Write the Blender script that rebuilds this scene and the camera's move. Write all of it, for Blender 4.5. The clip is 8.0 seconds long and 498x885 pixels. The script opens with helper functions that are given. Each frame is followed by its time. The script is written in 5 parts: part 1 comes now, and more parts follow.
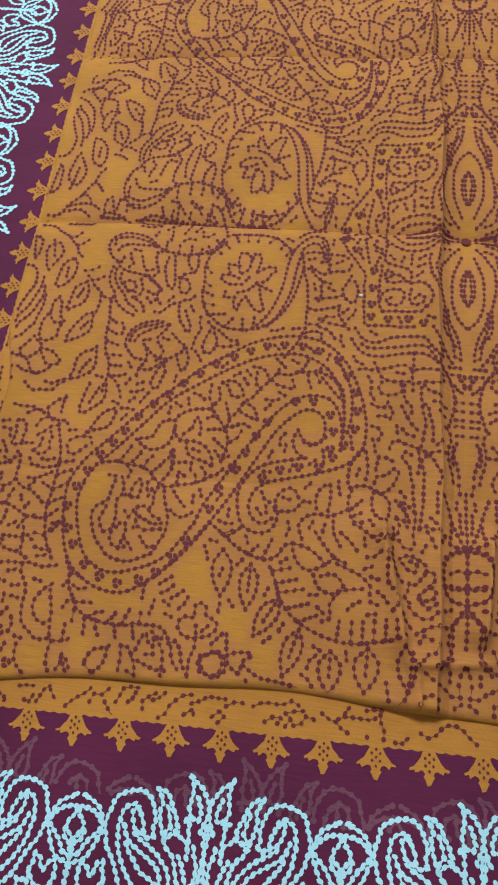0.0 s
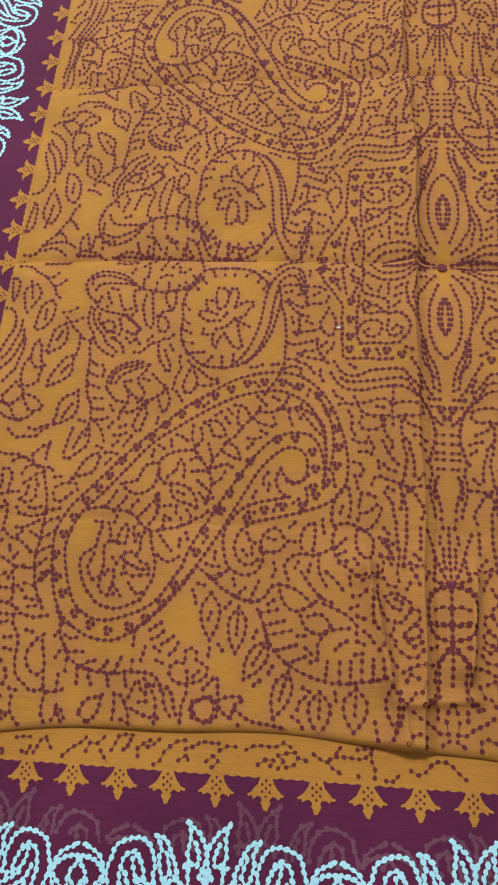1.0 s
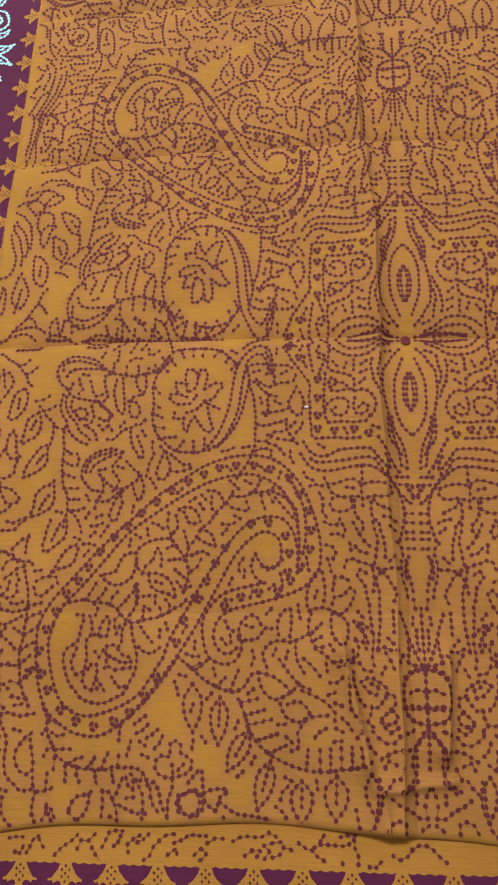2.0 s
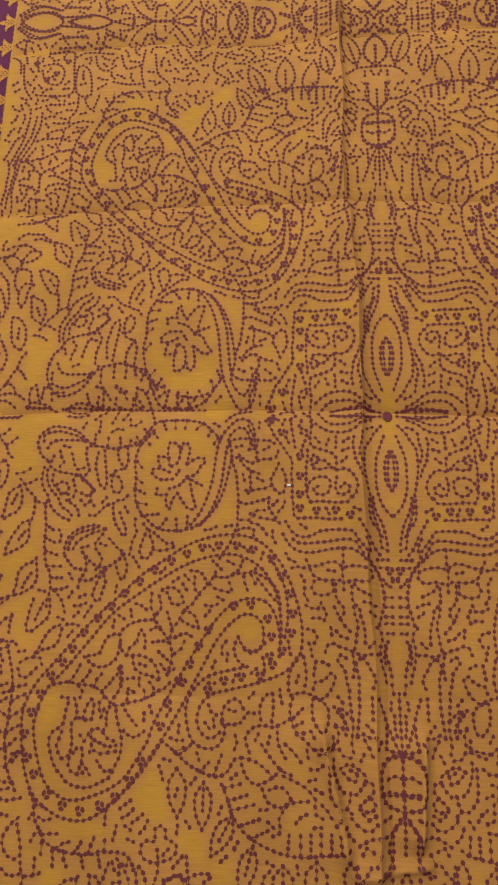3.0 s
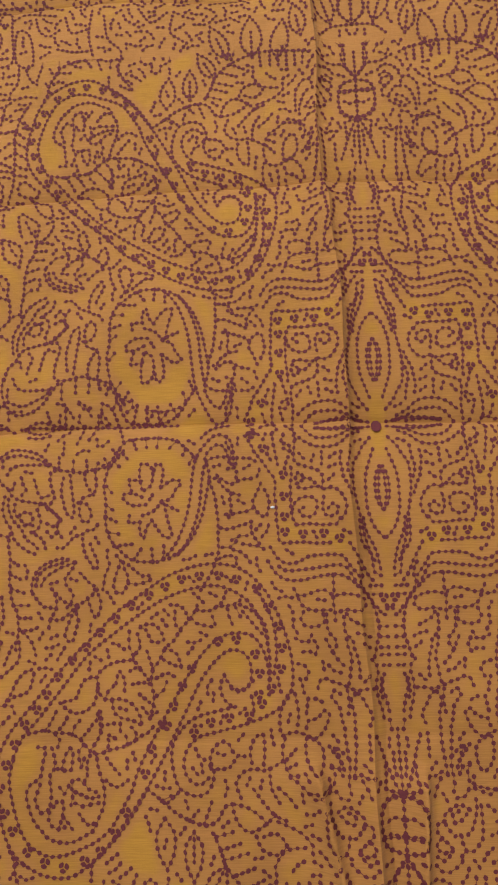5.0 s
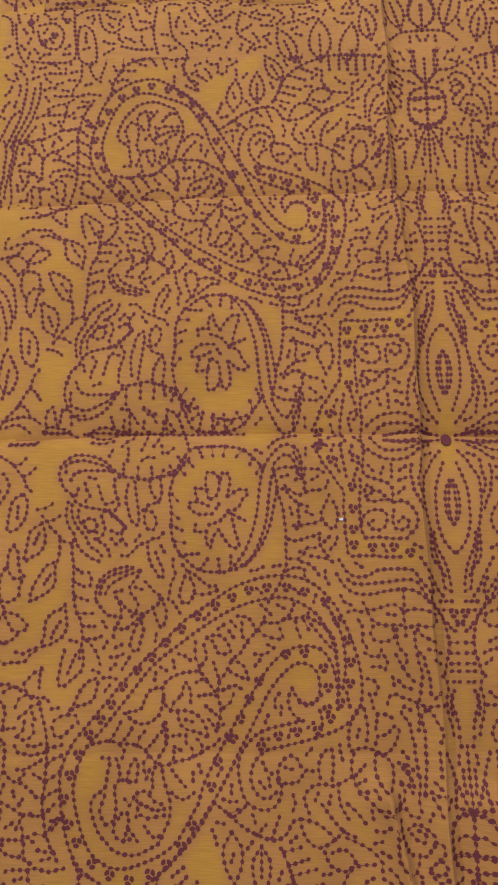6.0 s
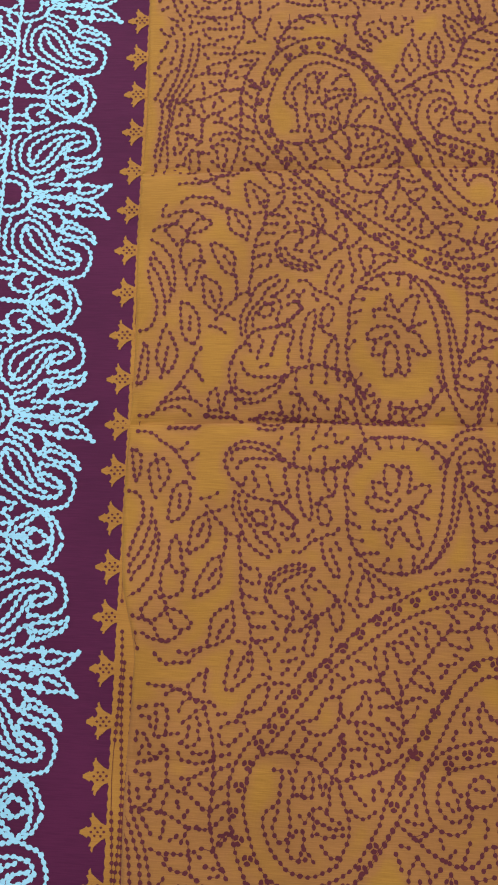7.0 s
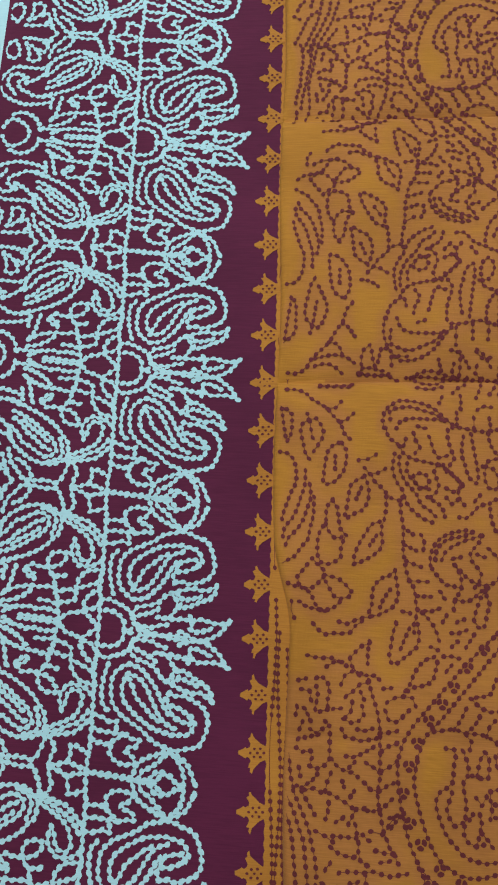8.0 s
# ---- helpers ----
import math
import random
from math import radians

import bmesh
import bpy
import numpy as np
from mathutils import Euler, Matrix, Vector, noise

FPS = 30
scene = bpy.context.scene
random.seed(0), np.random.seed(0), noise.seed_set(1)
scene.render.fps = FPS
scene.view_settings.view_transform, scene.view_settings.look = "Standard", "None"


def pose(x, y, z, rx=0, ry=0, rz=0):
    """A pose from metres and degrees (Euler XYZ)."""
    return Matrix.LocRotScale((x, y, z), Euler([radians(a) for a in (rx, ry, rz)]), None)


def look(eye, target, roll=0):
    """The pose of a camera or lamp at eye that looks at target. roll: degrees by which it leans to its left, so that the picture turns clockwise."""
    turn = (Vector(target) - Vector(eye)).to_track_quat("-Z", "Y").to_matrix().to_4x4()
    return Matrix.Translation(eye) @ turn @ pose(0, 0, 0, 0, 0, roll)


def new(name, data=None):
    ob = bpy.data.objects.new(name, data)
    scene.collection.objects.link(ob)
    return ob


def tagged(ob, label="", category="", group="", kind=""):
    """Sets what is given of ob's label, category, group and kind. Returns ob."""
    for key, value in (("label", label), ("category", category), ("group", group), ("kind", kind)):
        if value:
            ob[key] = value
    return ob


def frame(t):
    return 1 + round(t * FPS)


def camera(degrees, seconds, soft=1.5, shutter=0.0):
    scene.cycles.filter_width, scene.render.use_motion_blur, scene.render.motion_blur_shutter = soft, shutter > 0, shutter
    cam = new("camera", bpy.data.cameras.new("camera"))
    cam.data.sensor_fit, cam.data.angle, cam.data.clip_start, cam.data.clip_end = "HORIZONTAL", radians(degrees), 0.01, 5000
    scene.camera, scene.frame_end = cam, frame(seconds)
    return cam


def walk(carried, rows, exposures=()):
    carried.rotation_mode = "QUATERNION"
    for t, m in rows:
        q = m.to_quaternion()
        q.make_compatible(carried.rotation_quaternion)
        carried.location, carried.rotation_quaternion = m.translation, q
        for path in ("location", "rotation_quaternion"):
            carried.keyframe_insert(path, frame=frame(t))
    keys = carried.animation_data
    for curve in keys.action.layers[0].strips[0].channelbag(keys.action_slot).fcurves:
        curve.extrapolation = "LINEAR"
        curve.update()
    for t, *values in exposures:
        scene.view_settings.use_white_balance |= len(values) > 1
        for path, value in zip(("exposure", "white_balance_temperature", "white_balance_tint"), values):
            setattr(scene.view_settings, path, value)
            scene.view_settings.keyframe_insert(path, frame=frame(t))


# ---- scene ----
cam = camera(40.0, 8.0, soft=2.0)
PATH = [
    (0, (-0.088, -0.369, 0.454), (-0.337, 0.368, -1.389), -12.5),
    (0.5, (-0.088, -0.359, 0.454), (-0.305, 0.377, -1.393), -11.0),
    (1, (-0.077, -0.331, 0.471), (-0.326, 0.362, -1.389), -16.1),
    (1.5, (-0.069, -0.298, 0.484), (-0.317, 0.379, -1.382), -18.8),
    (1.7, (-0.058, -0.285, 0.49), (-0.303, 0.406, -1.371), -18.9),
    (2.8, (-0.064, -0.207, 0.531), (-0.244, 0.375, -1.374), -16.5),
    (3, (-0.063, -0.182, 0.533), (-0.233, 0.391, -1.376), -15.9),
    (3.5, (-0.074, -0.145, 0.537), (-0.228, 0.395, -1.382), -15.9),
    (4, (-0.067, -0.128, 0.525), (-0.206, 0.373, -1.406), -16.7),
    (4.2, (-0.058, -0.126, 0.514), (-0.199, 0.357, -1.422), -17.9),
    (5.3, (-0.072, -0.114, 0.502), (-0.18, 0.306, -1.45), -16.2),
    (5.5, (-0.083, -0.111, 0.503), (-0.188, 0.31, -1.449), -15.3),
    (6, (-0.121, -0.105, 0.502), (-0.213, 0.305, -1.453), -13.1),
    (6.5, (-0.182, -0.098, 0.482), (-0.286, 0.289, -1.477), -14.3),
    (7, (-0.241, -0.1, 0.469), (-0.365, 0.282, -1.49), -16.2),
    (7.5, (-0.296, -0.116, 0.461), (-0.432, 0.274, -1.496), -17.1),
    (8, (-0.341, -0.126, 0.442), (-0.486, 0.257, -1.516), -18.3),
]

# seconds, stops, kelvin, tint: the film's own drift in brightness and white balance
EXPOSURES = [(0.0, 0.02, 5800, 15), (1.0, 0.07, 5850, 14), (1.5, 0.06, 5900, 14), (3.0, -0.02, 6350, 5), (3.5, -0.05, 6500, 1), (4.2, -0.02, 6450, 8), (5.5, -0.04, 5500, 12),
             (6.0, -0.08, 5450, 13), (6.5, -0.15, 5250, 13), (7.0, -0.2, 5500, 17), (7.5, -0.33, 6000, 18), (8.0, -0.42, 6250, 15)]
walk(cam, [(t, look(eye, target, roll)) for t, eye, target, roll in PATH], EXPOSURES)

# ---- light: assumed ceiling lamp and window, both unseen, in a plain closed room ----
world = bpy.data.worlds.new("sky")
world.use_nodes = True
scene.world = world
sky = world.node_tree.nodes.new("ShaderNodeTexSky")
sky.sky_type, sky.sun_disc, sky.sun_elevation, sky.sun_rotation = "NISHITA", False, radians(40), radians(200)
world.node_tree.links.new(sky.outputs["Color"], world.node_tree.nodes["Background"].inputs["Color"])
world.node_tree.nodes["Background"].inputs["Strength"].default_value = 0.1

# main lamp, added overhead for even light across the cloth
lamp = bpy.data.lights.new("assumed_ceiling_light", "AREA")
lamp.shape, lamp.size, lamp.size_y, lamp.energy, lamp.color = "RECTANGLE", 1.2, 0.3, 72.0, (1.0, 0.97, 0.93)
new("assumed_ceiling_light", lamp).matrix_world = look((-0.42, 1.0, 2.60), (-0.42, 1.0, 0.0))
# weaker lamp added in the assumed window, from far left
lamp = bpy.data.lights.new("assumed_window_light", "AREA")
lamp.shape, lamp.size, lamp.size_y, lamp.energy, lamp.color = "RECTANGLE", 1.6, 1.2, 14.0, (0.92, 0.97, 1.0)
new("assumed_window_light", lamp).matrix_world = look((-0.9, 2.44, 1.55), (-0.5, 0.0, 0.5))


# ---- materials ----
def node_material(name, roughness):
    mat = bpy.data.materials.new(name)
    mat.use_nodes = True
    shader = mat.node_tree.nodes["Principled BSDF"]
    shader.inputs["Roughness"].default_value = roughness
    return mat, mat.node_tree.nodes, mat.node_tree.links, shader


def cloth_material(name, colour, worn, roughness=0.75, weave=0.34, sheen=0.05):
    """Fine plain-woven cotton: slub streaks, faint blotches and a thread relief."""
    mat, nodes, links, shader = node_material(name, roughness)
    place = nodes.new("ShaderNodeTexCoord").outputs["Object"]
    stretch = nodes.new("ShaderNodeMapping")
    stretch.inputs["Scale"].default_value = (60, 1600, 60)
    links.new(place, stretch.inputs["Vector"])
    slub = nodes.new("ShaderNodeTexNoise")
    slub.inputs["Scale"].default_value, slub.inputs["Detail"].default_value = 1.0, 2.0
    links.new(stretch.outputs["Vector"], slub.inputs["Vector"])
    blotch = nodes.new("ShaderNodeTexNoise")
    blotch.inputs["Scale"].default_value, blotch.inputs["Detail"].default_value = 14.0, 5.0
    links.new(place, blotch.inputs["Vector"])
    both = nodes.new("ShaderNodeMath")
    both.operation = "ADD"
    links.new(slub.outputs["Fac"], both.inputs[0])
    links.new(blotch.outputs["Fac"], both.inputs[1])
    ramp = nodes.new("ShaderNodeValToRGB")
    ramp.color_ramp.elements[0].position, ramp.color_ramp.elements[1].position = 0.40, 0.60
    ramp.color_ramp.elements[0].color, ramp.color_ramp.elements[1].color = (*worn, 1), (*colour, 1)
    half = nodes.new("ShaderNodeMath")
    half.operation = "MULTIPLY"
    half.inputs[1].default_value = 0.5
    links.new(both.outputs[0], half.inputs[0])
    links.new(half.outputs[0], ramp.inputs["Fac"])
    links.new(ramp.outputs["Color"], shader.inputs["Base Color"])
    warp, weft = nodes.new("ShaderNodeTexWave"), nodes.new("ShaderNodeTexWave")
    warp.bands_direction, weft.bands_direction = "X", "Y"
    for wave in (warp, weft):
        wave.inputs["Scale"].default_value, wave.inputs["Distortion"].default_value = 640.0, 2.5
        wave.inputs["Detail"].default_value = 1.0
        links.new(place, wave.inputs["Vector"])
    threads = nodes.new("ShaderNodeMath")
    threads.operation = "ADD"
    links.new(warp.outputs["Fac"], threads.inputs[0])
    links.new(weft.outputs["Fac"], threads.inputs[1])
    relief = nodes.new("ShaderNodeMath")
    relief.operation = "ADD"
    links.new(threads.outputs[0], relief.inputs[0])
    links.new(slub.outputs["Fac"], relief.inputs[1])
    bump = nodes.new("ShaderNodeBump")
    bump.inputs["Strength"].default_value, bump.inputs["Distance"].default_value = weave, 0.0004
    links.new(relief.outputs[0], bump.inputs["Height"])
    links.new(bump.outputs["Normal"], shader.inputs["Normal"])
    shader.inputs["Sheen Weight"].default_value = sheen
    shader.inputs["Specular IOR Level"].default_value = 0.25
    return mat


def tinted_panel_material():
    """The printed layer's mustard cotton, its colour tinted rosier where stitches lie close."""
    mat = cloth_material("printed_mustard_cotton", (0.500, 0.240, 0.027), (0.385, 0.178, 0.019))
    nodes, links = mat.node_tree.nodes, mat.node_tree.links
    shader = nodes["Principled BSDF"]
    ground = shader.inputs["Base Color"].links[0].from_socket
    stitch_tint = nodes.new("ShaderNodeAttribute")
    stitch_tint.attribute_name = "stitch_tint"
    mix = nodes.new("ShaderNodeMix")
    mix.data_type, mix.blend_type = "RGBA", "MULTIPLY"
    links.new(stitch_tint.outputs["Fac"], mix.inputs[0])
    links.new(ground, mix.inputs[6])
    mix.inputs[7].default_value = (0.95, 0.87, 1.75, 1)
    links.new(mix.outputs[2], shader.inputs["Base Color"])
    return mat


def plaster_material(name, colour):
    mat, nodes, links, shader = node_material(name, 0.9)
    grain = nodes.new("ShaderNodeTexNoise")
    grain.inputs["Scale"].default_value, grain.inputs["Detail"].default_value = 9.0, 6.0
    ramp = nodes.new("ShaderNodeValToRGB")
    ramp.color_ramp.elements[0].color = (*[c * 0.9 for c in colour], 1)
    ramp.color_ramp.elements[1].color = (*colour, 1)
    links.new(grain.outputs["Fac"], ramp.inputs["Fac"])
    links.new(ramp.outputs["Color"], shader.inputs["Base Color"])
    return mat


MUSTARD = cloth_material("mustard_cotton", (0.505, 0.236, 0.032), (0.410, 0.180, 0.025))
PURPLE = cloth_material("purple_cotton", (0.108, 0.0150, 0.052), (0.082, 0.0110, 0.040), weave=0.15, sheen=0.0)
PURPLE.node_tree.nodes["Principled BSDF"].inputs["Specular IOR Level"].default_value = 0.18
INK = cloth_material("purple_ink", (0.140, 0.026, 0.030), (0.104, 0.019, 0.022), weave=0.15, sheen=0.0)
TEAL = cloth_material("aqua_ink", (0.46, 0.81, 0.88), (0.39, 0.74, 0.81), roughness=0.6, weave=0.2, sheen=0.0)
GHOST = cloth_material("show_through", (0.165, 0.066, 0.098), (0.115, 0.040, 0.064), weave=0.15, sheen=0.0)
TINTED = tinted_panel_material()
WALL = plaster_material("white_plaster", (0.72, 0.70, 0.66))
FLOOR = plaster_material("pale_floor", (0.45, 0.40, 0.34))


# ---- helpers for meshes ----
def mesh_of(name, verts, faces, material, smooth=True):
    data = bpy.data.meshes.new(name)
    data.from_pydata([tuple(v) for v in verts], [], faces)
    data.materials.append(material)
    if smooth:
        data.polygons.foreach_set("use_smooth", [True] * len(data.polygons))
    data.update()
    return data


def part(name, data, parent, label=""):
    ob = new(name, data)
    ob.parent = parent
    return tagged(ob, label)


def box(name, lo, hi, material, bevel=0.0):
    bm = bmesh.new()
    bmesh.ops.create_cube(bm, size=1.0)
    for v in bm.verts:
        v.co = Vector([lo[i] + (v.co[i] + 0.5) * (hi[i] - lo[i]) for i in range(3)])
    if bevel:
        bmesh.ops.bevel(bm, geom=bm.edges[:], offset=bevel, segments=2, affect="EDGES")
    data = bpy.data.meshes.new(name)
    bm.to_mesh(data)
    bm.free()
    data.materials.append(material)
    return new(name, data)


# ---- the room ----
tagged(box("floor", (-2.5, -2.5, -0.06), (2.5, 2.5, -0.012), FLOOR), "plain pale floor under the spread cloth", "floor", kind="structure")
tagged(box("ceiling", (-2.5, -2.5, 2.7), (2.5, 2.5, 2.8), WALL), "plain white ceiling", "ceiling", kind="structure")
tagged(box("wall_south", (-2.5, -2.6, -0.06), (2.5, -2.5, 2.8), WALL), "plain white plaster wall", "wall", kind="structure")
tagged(box("wall_west", (-2.6, -2.6, -0.06), (-2.5, 2.6, 2.8), WALL), "plain white plaster wall", "wall", kind="structure")
tagged(box("wall_east", (2.5, -2.6, -0.06), (2.6, 2.6, 2.8), WALL), "plain white plaster wall", "wall", kind="structure")
north = tagged(new("wall_north"), "white plaster wall with one assumed window opening", "wall", kind="structure")
for lo, hi in (((-2.5, 2.5, -0.06), (-1.7, 2.6, 2.8)), ((-0.1, 2.5, -0.06), (2.5, 2.6, 2.8)), ((-1.7, 2.5, -0.06), (-0.1, 2.6, 0.95)), ((-1.7, 2.5, 2.15), (-0.1, 2.6, 2.8))):
    box("wall_piece", lo, hi, WALL).parent = north


# ---- the shape of the spread cloth ----
def ramp01(x):
    x = np.clip(x, 0, 1)
    return x * x * (3 - 2 * x)


def hem_x(y):
    """Folded side edge of the top layer."""
    return -0.3570 - 0.020 * y + 0.010 * ramp01((-0.10 - y) / 0.06) + 0.0012 * np.sin(y * 31)


def hem_y(x):
    """Folded lower edge of the top layer."""
    return -0.3530 - 0.32 * (x + 0.085) ** 2 + 0.0012 * np.sin(x * 45)


def field_x(y):
    """Where the mustard ground of the side border meets its purple band."""
    return -0.3580 - 0.019 * y


def field_y(x):
    return -0.3745 + 0.028 * x


def pleat_x(y):
    """The long pleat that runs down the cloth."""
    return -0.0180 - 0.018 * y - 0.006 * ramp01((y - 0.185) / 0.035) + 0.0014 * np.sin(y * 23) + 0.0009 * np.sin(y * 61 + 1) - 0.0015


def main_crease(x):
    return 0.004 + 0.004 * np.sin(10 * x + 3.2)


def second_crease(x):
    return 0.2035 + 0.004 * np.sin(8 * x + 2.3)


def third_crease(x):
    return 0.395 + 0.004 * np.sin(20 * x)


def crease(d, depth, width):
    """A pressed fold: a slope down to a fine groove, and a short rise on the near side."""
    return -depth * np.where(d > 0, np.exp(-np.abs(d) / width), 0.80 * np.exp(-np.abs(d) / 0.013)) - 0.12 * depth * np.where(d > 0, np.exp(-np.abs(d) / 0.0035), np.exp(-(d / 0.0015) ** 2))


def swell(x, y):
    """Slow unevenness of cloth lying loosely."""
    return 0.0011 * np.sin(17 * x + 9 * y + 0.6) * np.sin(13 * y - 6 * x) + 0.0006 * np.sin(41 * x - 23 * y) + 0.0004 * np.sin(67 * y + 31 * x)


def small_fold(x, y, x0, y0, x1, y1, height, width):
    """A short tuck from one point to another, steep on one side."""
    dx, dy = x1 - x0, y1 - y0
    run = math.hypot(dx, dy)
    along = ((x - x0) * dx + (y - y0) * dy) / run / run
    across = ((x - x0) * dy - (y - y0) * dx) / run
    fade = ramp01(along / 0.25 + 0.5) * ramp01((1 - along) / 0.25 + 0.5)
    side = np.where(across > 0, np.exp(-across / width), np.exp(across / (width * 0.30)))
    return height * fade * side


def tucks(x, y):
    """The little gathers beside the pleat near the lower edge."""
    upright = small_fold(x, y, -0.053, -0.235, -0.034, -0.322, 0.0150, 0.011) + small_fold(x, y, -0.028, -0.322, -0.022, -0.368, 0.0060, 0.010)
    return upright + small_fold(x, y, 0.019, -0.24, 0.014, -0.31, 0.0150, 0.011) + small_fold(x, y, 0.02, -0.322, -0.03, -0.329, 0.0055, 0.007)


def top_height(x, y):
    x, y = np.asarray(x, float), np.asarray(y, float)
    z = 0.0005 + swell(x, y)
    z = z + crease(y - main_crease(x), 0.0066, 0.018) + crease(y - second_crease(x), 0.0060, 0.017) + crease(y - third_crease(x), 0.0052, 0.015)
    z = z + 0.6 * crease(y + 0.217 - 0.01 * x, 0.0030, 0.012)
    d = x - pleat_x(y)
    z = z + (np.where(d < 0, 0.0092 * np.exp(d / 0.020), 0.0092 * np.exp(-d / 0.0046)) - 0.0012 * np.exp(-((d - 0.0095) / 0.0022) ** 2) * ramp01((0.02 - y) / 0.15)) * (1 + 0.22 * np.sin(19 * y + 1) + 0.16 * np.sin(57 * y) * np.sin(23 * y + 2))
    z = z + tucks(x, y)
    edge = np.minimum(x - hem_x(y), y - hem_y(x))
    z = z + 0.0008 * np.exp(-edge / 0.012)
    roll = np.clip(1 - edge / 0.006, 0, 1)
    return -0.0040 + (z + 0.0040) * np.sqrt(np.clip(1 - roll * roll, 0, 1))


def under_height(x, y):
    x, y = np.asarray(x, float), np.asarray(y, float)
    return -0.0040 + 0.5 * swell(x + 0.3, y) + 0.3 * crease(y - second_crease(x), 0.0030, 0.006) + 0.25 * crease(y - main_crease(x), 0.0032, 0.006)


def sheet(name, xs_of, ys, height, material, columns, parent, label=""):
    """A woven layer: rows at ys, each from xs_of(y)[0] to xs_of(y)[1]."""
    ys = np.asarray(ys)
    s = np.linspace(0, 1, columns)
    lo, hi = xs_of(ys)
    X = lo[:, None] + (hi - lo)[:, None] * s[None, :]
    Y = np.repeat(ys[:, None], columns, 1)
    verts = np.stack([X, Y, height(X, Y)], -1).reshape(-1, 3)
    i = np.arange(len(ys) - 1)[:, None] * columns + np.arange(columns - 1)[None, :]
    faces = np.stack([i, i + 1, i + columns + 1, i + columns], -1).reshape(-1, 4)
    return part(name, mesh_of(name, verts.tolist(), faces.tolist(), material), parent, label)


sari = tagged(new("printed_sari"), "folded mustard cotton sari with purple and aqua printed borders", "sari")
RIGHT, TOP = 0.19, 0.66


def top_sheet():
    """The top layer, whose lower rows follow its folded edge."""
    def steps(lo, hi, fine, marks):
        """Positions from lo to hi, closer together round the marks."""
        at = [lo]
        while at[-1] < hi:
            near = min(abs(at[-1] - mark) for mark in marks)
            at.append(at[-1] + (fine if near < 0.009 else 0.0017))
        return np.array(at)
    gx, gy = steps(-0.3570, RIGHT, 0.0005, (-0.3570, -0.0195)), steps(-0.3530, TOP, 0.0005, (-0.3530, 0.004, 0.2035, 0.395))
    rows, cols = len(gy), len(gx)
    X, Y = np.meshgrid(gx, gy)
    G, H = X.copy(), Y.copy()
    for _ in range(4):
        X = G + (hem_x(Y) + 0.3570) * ramp01((-0.25 - G) / 0.1070) + (pleat_x(Y) + 0.0195) * np.exp(-((G + 0.0195) / 0.05) ** 2)
        Y = H + (hem_y(X) + 0.3530) * ramp01((-0.25 - H) / 0.1030) + (main_crease(X) - 0.004) * np.exp(-((H - 0.004) / 0.03) ** 2) + (second_crease(X) - 0.2035) * np.exp(-((H - 0.2035) / 0.03) ** 2) + (third_crease(X) - 0.395) * np.exp(-((H - 0.395) / 0.04) ** 2)
    verts = np.stack([X, Y, top_height(X, Y)], -1).reshape(-1, 3)
    i = np.arange(rows - 1)[:, None] * cols + np.arange(cols - 1)[None, :]
    faces = np.stack([i, i + 1, i + cols + 1, i + cols], -1).reshape(-1, 4)
    return part("ground_panel", mesh_of("ground_panel", verts.tolist(), faces.tolist(), TINTED), sari, "mustard cotton top layer with purple running-stitch print")


panel = top_sheet()
folded = box("folded_layers", (-0.69, -0.61, -0.012), (0.185, 0.65, -0.0074), MUSTARD, 0.002)
folded.parent = sari
tagged(folded, "mustard layers folded away beneath")
side_rows = np.linspace(-0.62, TOP, 640)
scallop = lambda a: 0.0010 * np.abs(np.sin(a * math.pi / 0.0068))
side_ground = sheet("side_ground", lambda y: (field_x(y) - scallop(y), np.full_like(y, -0.325)), side_rows, under_height, MUSTARD, 24, sari, "mustard ground beside the side border")
side_band = sheet("side_border", lambda y: (np.full_like(y, -0.579), field_x(y) - scallop(y)), side_rows, under_height, PURPLE, 120, sari, "deep purple side border with aqua print")
sheet("selvedge", lambda y: (np.full_like(y, -0.70), np.full_like(y, -0.579)), side_rows, under_height, TEAL, 50, sari, "plain aqua selvedge strip")


def lower_sheet(name, top, bottom, material, rows, label):
    xs, r = np.linspace(-0.325, RIGHT, 320), np.linspace(0, 1, rows)
    X = np.repeat(xs[None, :], rows, 0)
    Y = bottom(X) + (top(X) - bottom(X)) * r[:, None]
    verts = np.stack([X, Y, under_height(X, Y)], -1).reshape(-1, 3)
    i = np.arange(rows - 1)[:, None] * len(xs) + np.arange(len(xs) - 1)[None, :]
    faces = np.stack([i, i + 1, i + len(xs) + 1, i + len(xs)], -1).reshape(-1, 4)
    return part(name, mesh_of(name, verts.tolist(), faces.tolist(), material), sari, label)


lower_ground = lower_sheet("lower_ground", lambda x: np.full_like(x, -0.325), lambda x: field_y(x) - scallop(x), MUSTARD, 24, "mustard ground above the lower border")
lower_band = lower_sheet("lower_border", lambda x: field_y(x) - scallop(x), lambda x: np.full_like(x, -0.62), PURPLE, 120, "deep purple lower border with aqua print")


# ---- the print: running stitches drawn as beads on a thread ----
def spline(points, closed=False):
    p = [Vector(q) / 1000 for q in points]
    n = len(p)
    if n == 2:
        return [p[0].lerp(p[1], k / 8) for k in range(9)]
    if closed:
        get = lambda k: p[k % n]
        spans = n
    else:
        get = lambda k: p[k] if 0 <= k < n else (2 * p[0] - p[1] if k < 0 else 2 * p[-1] - p[-2])
        spans = n - 1
    out = []
    for k in range(spans):
        a, b, c, d = get(k - 1), get(k), get(k + 1), get(k + 2)
        for j in range(8):
            t = j / 8
            out.append(0.5 * (2 * b + (c - a) * t + (2 * a - 5 * b + 4 * c - d) * t * t + (3 * b - a - 3 * c + d) * t ** 3))
    out.append(get(spans))
    return out


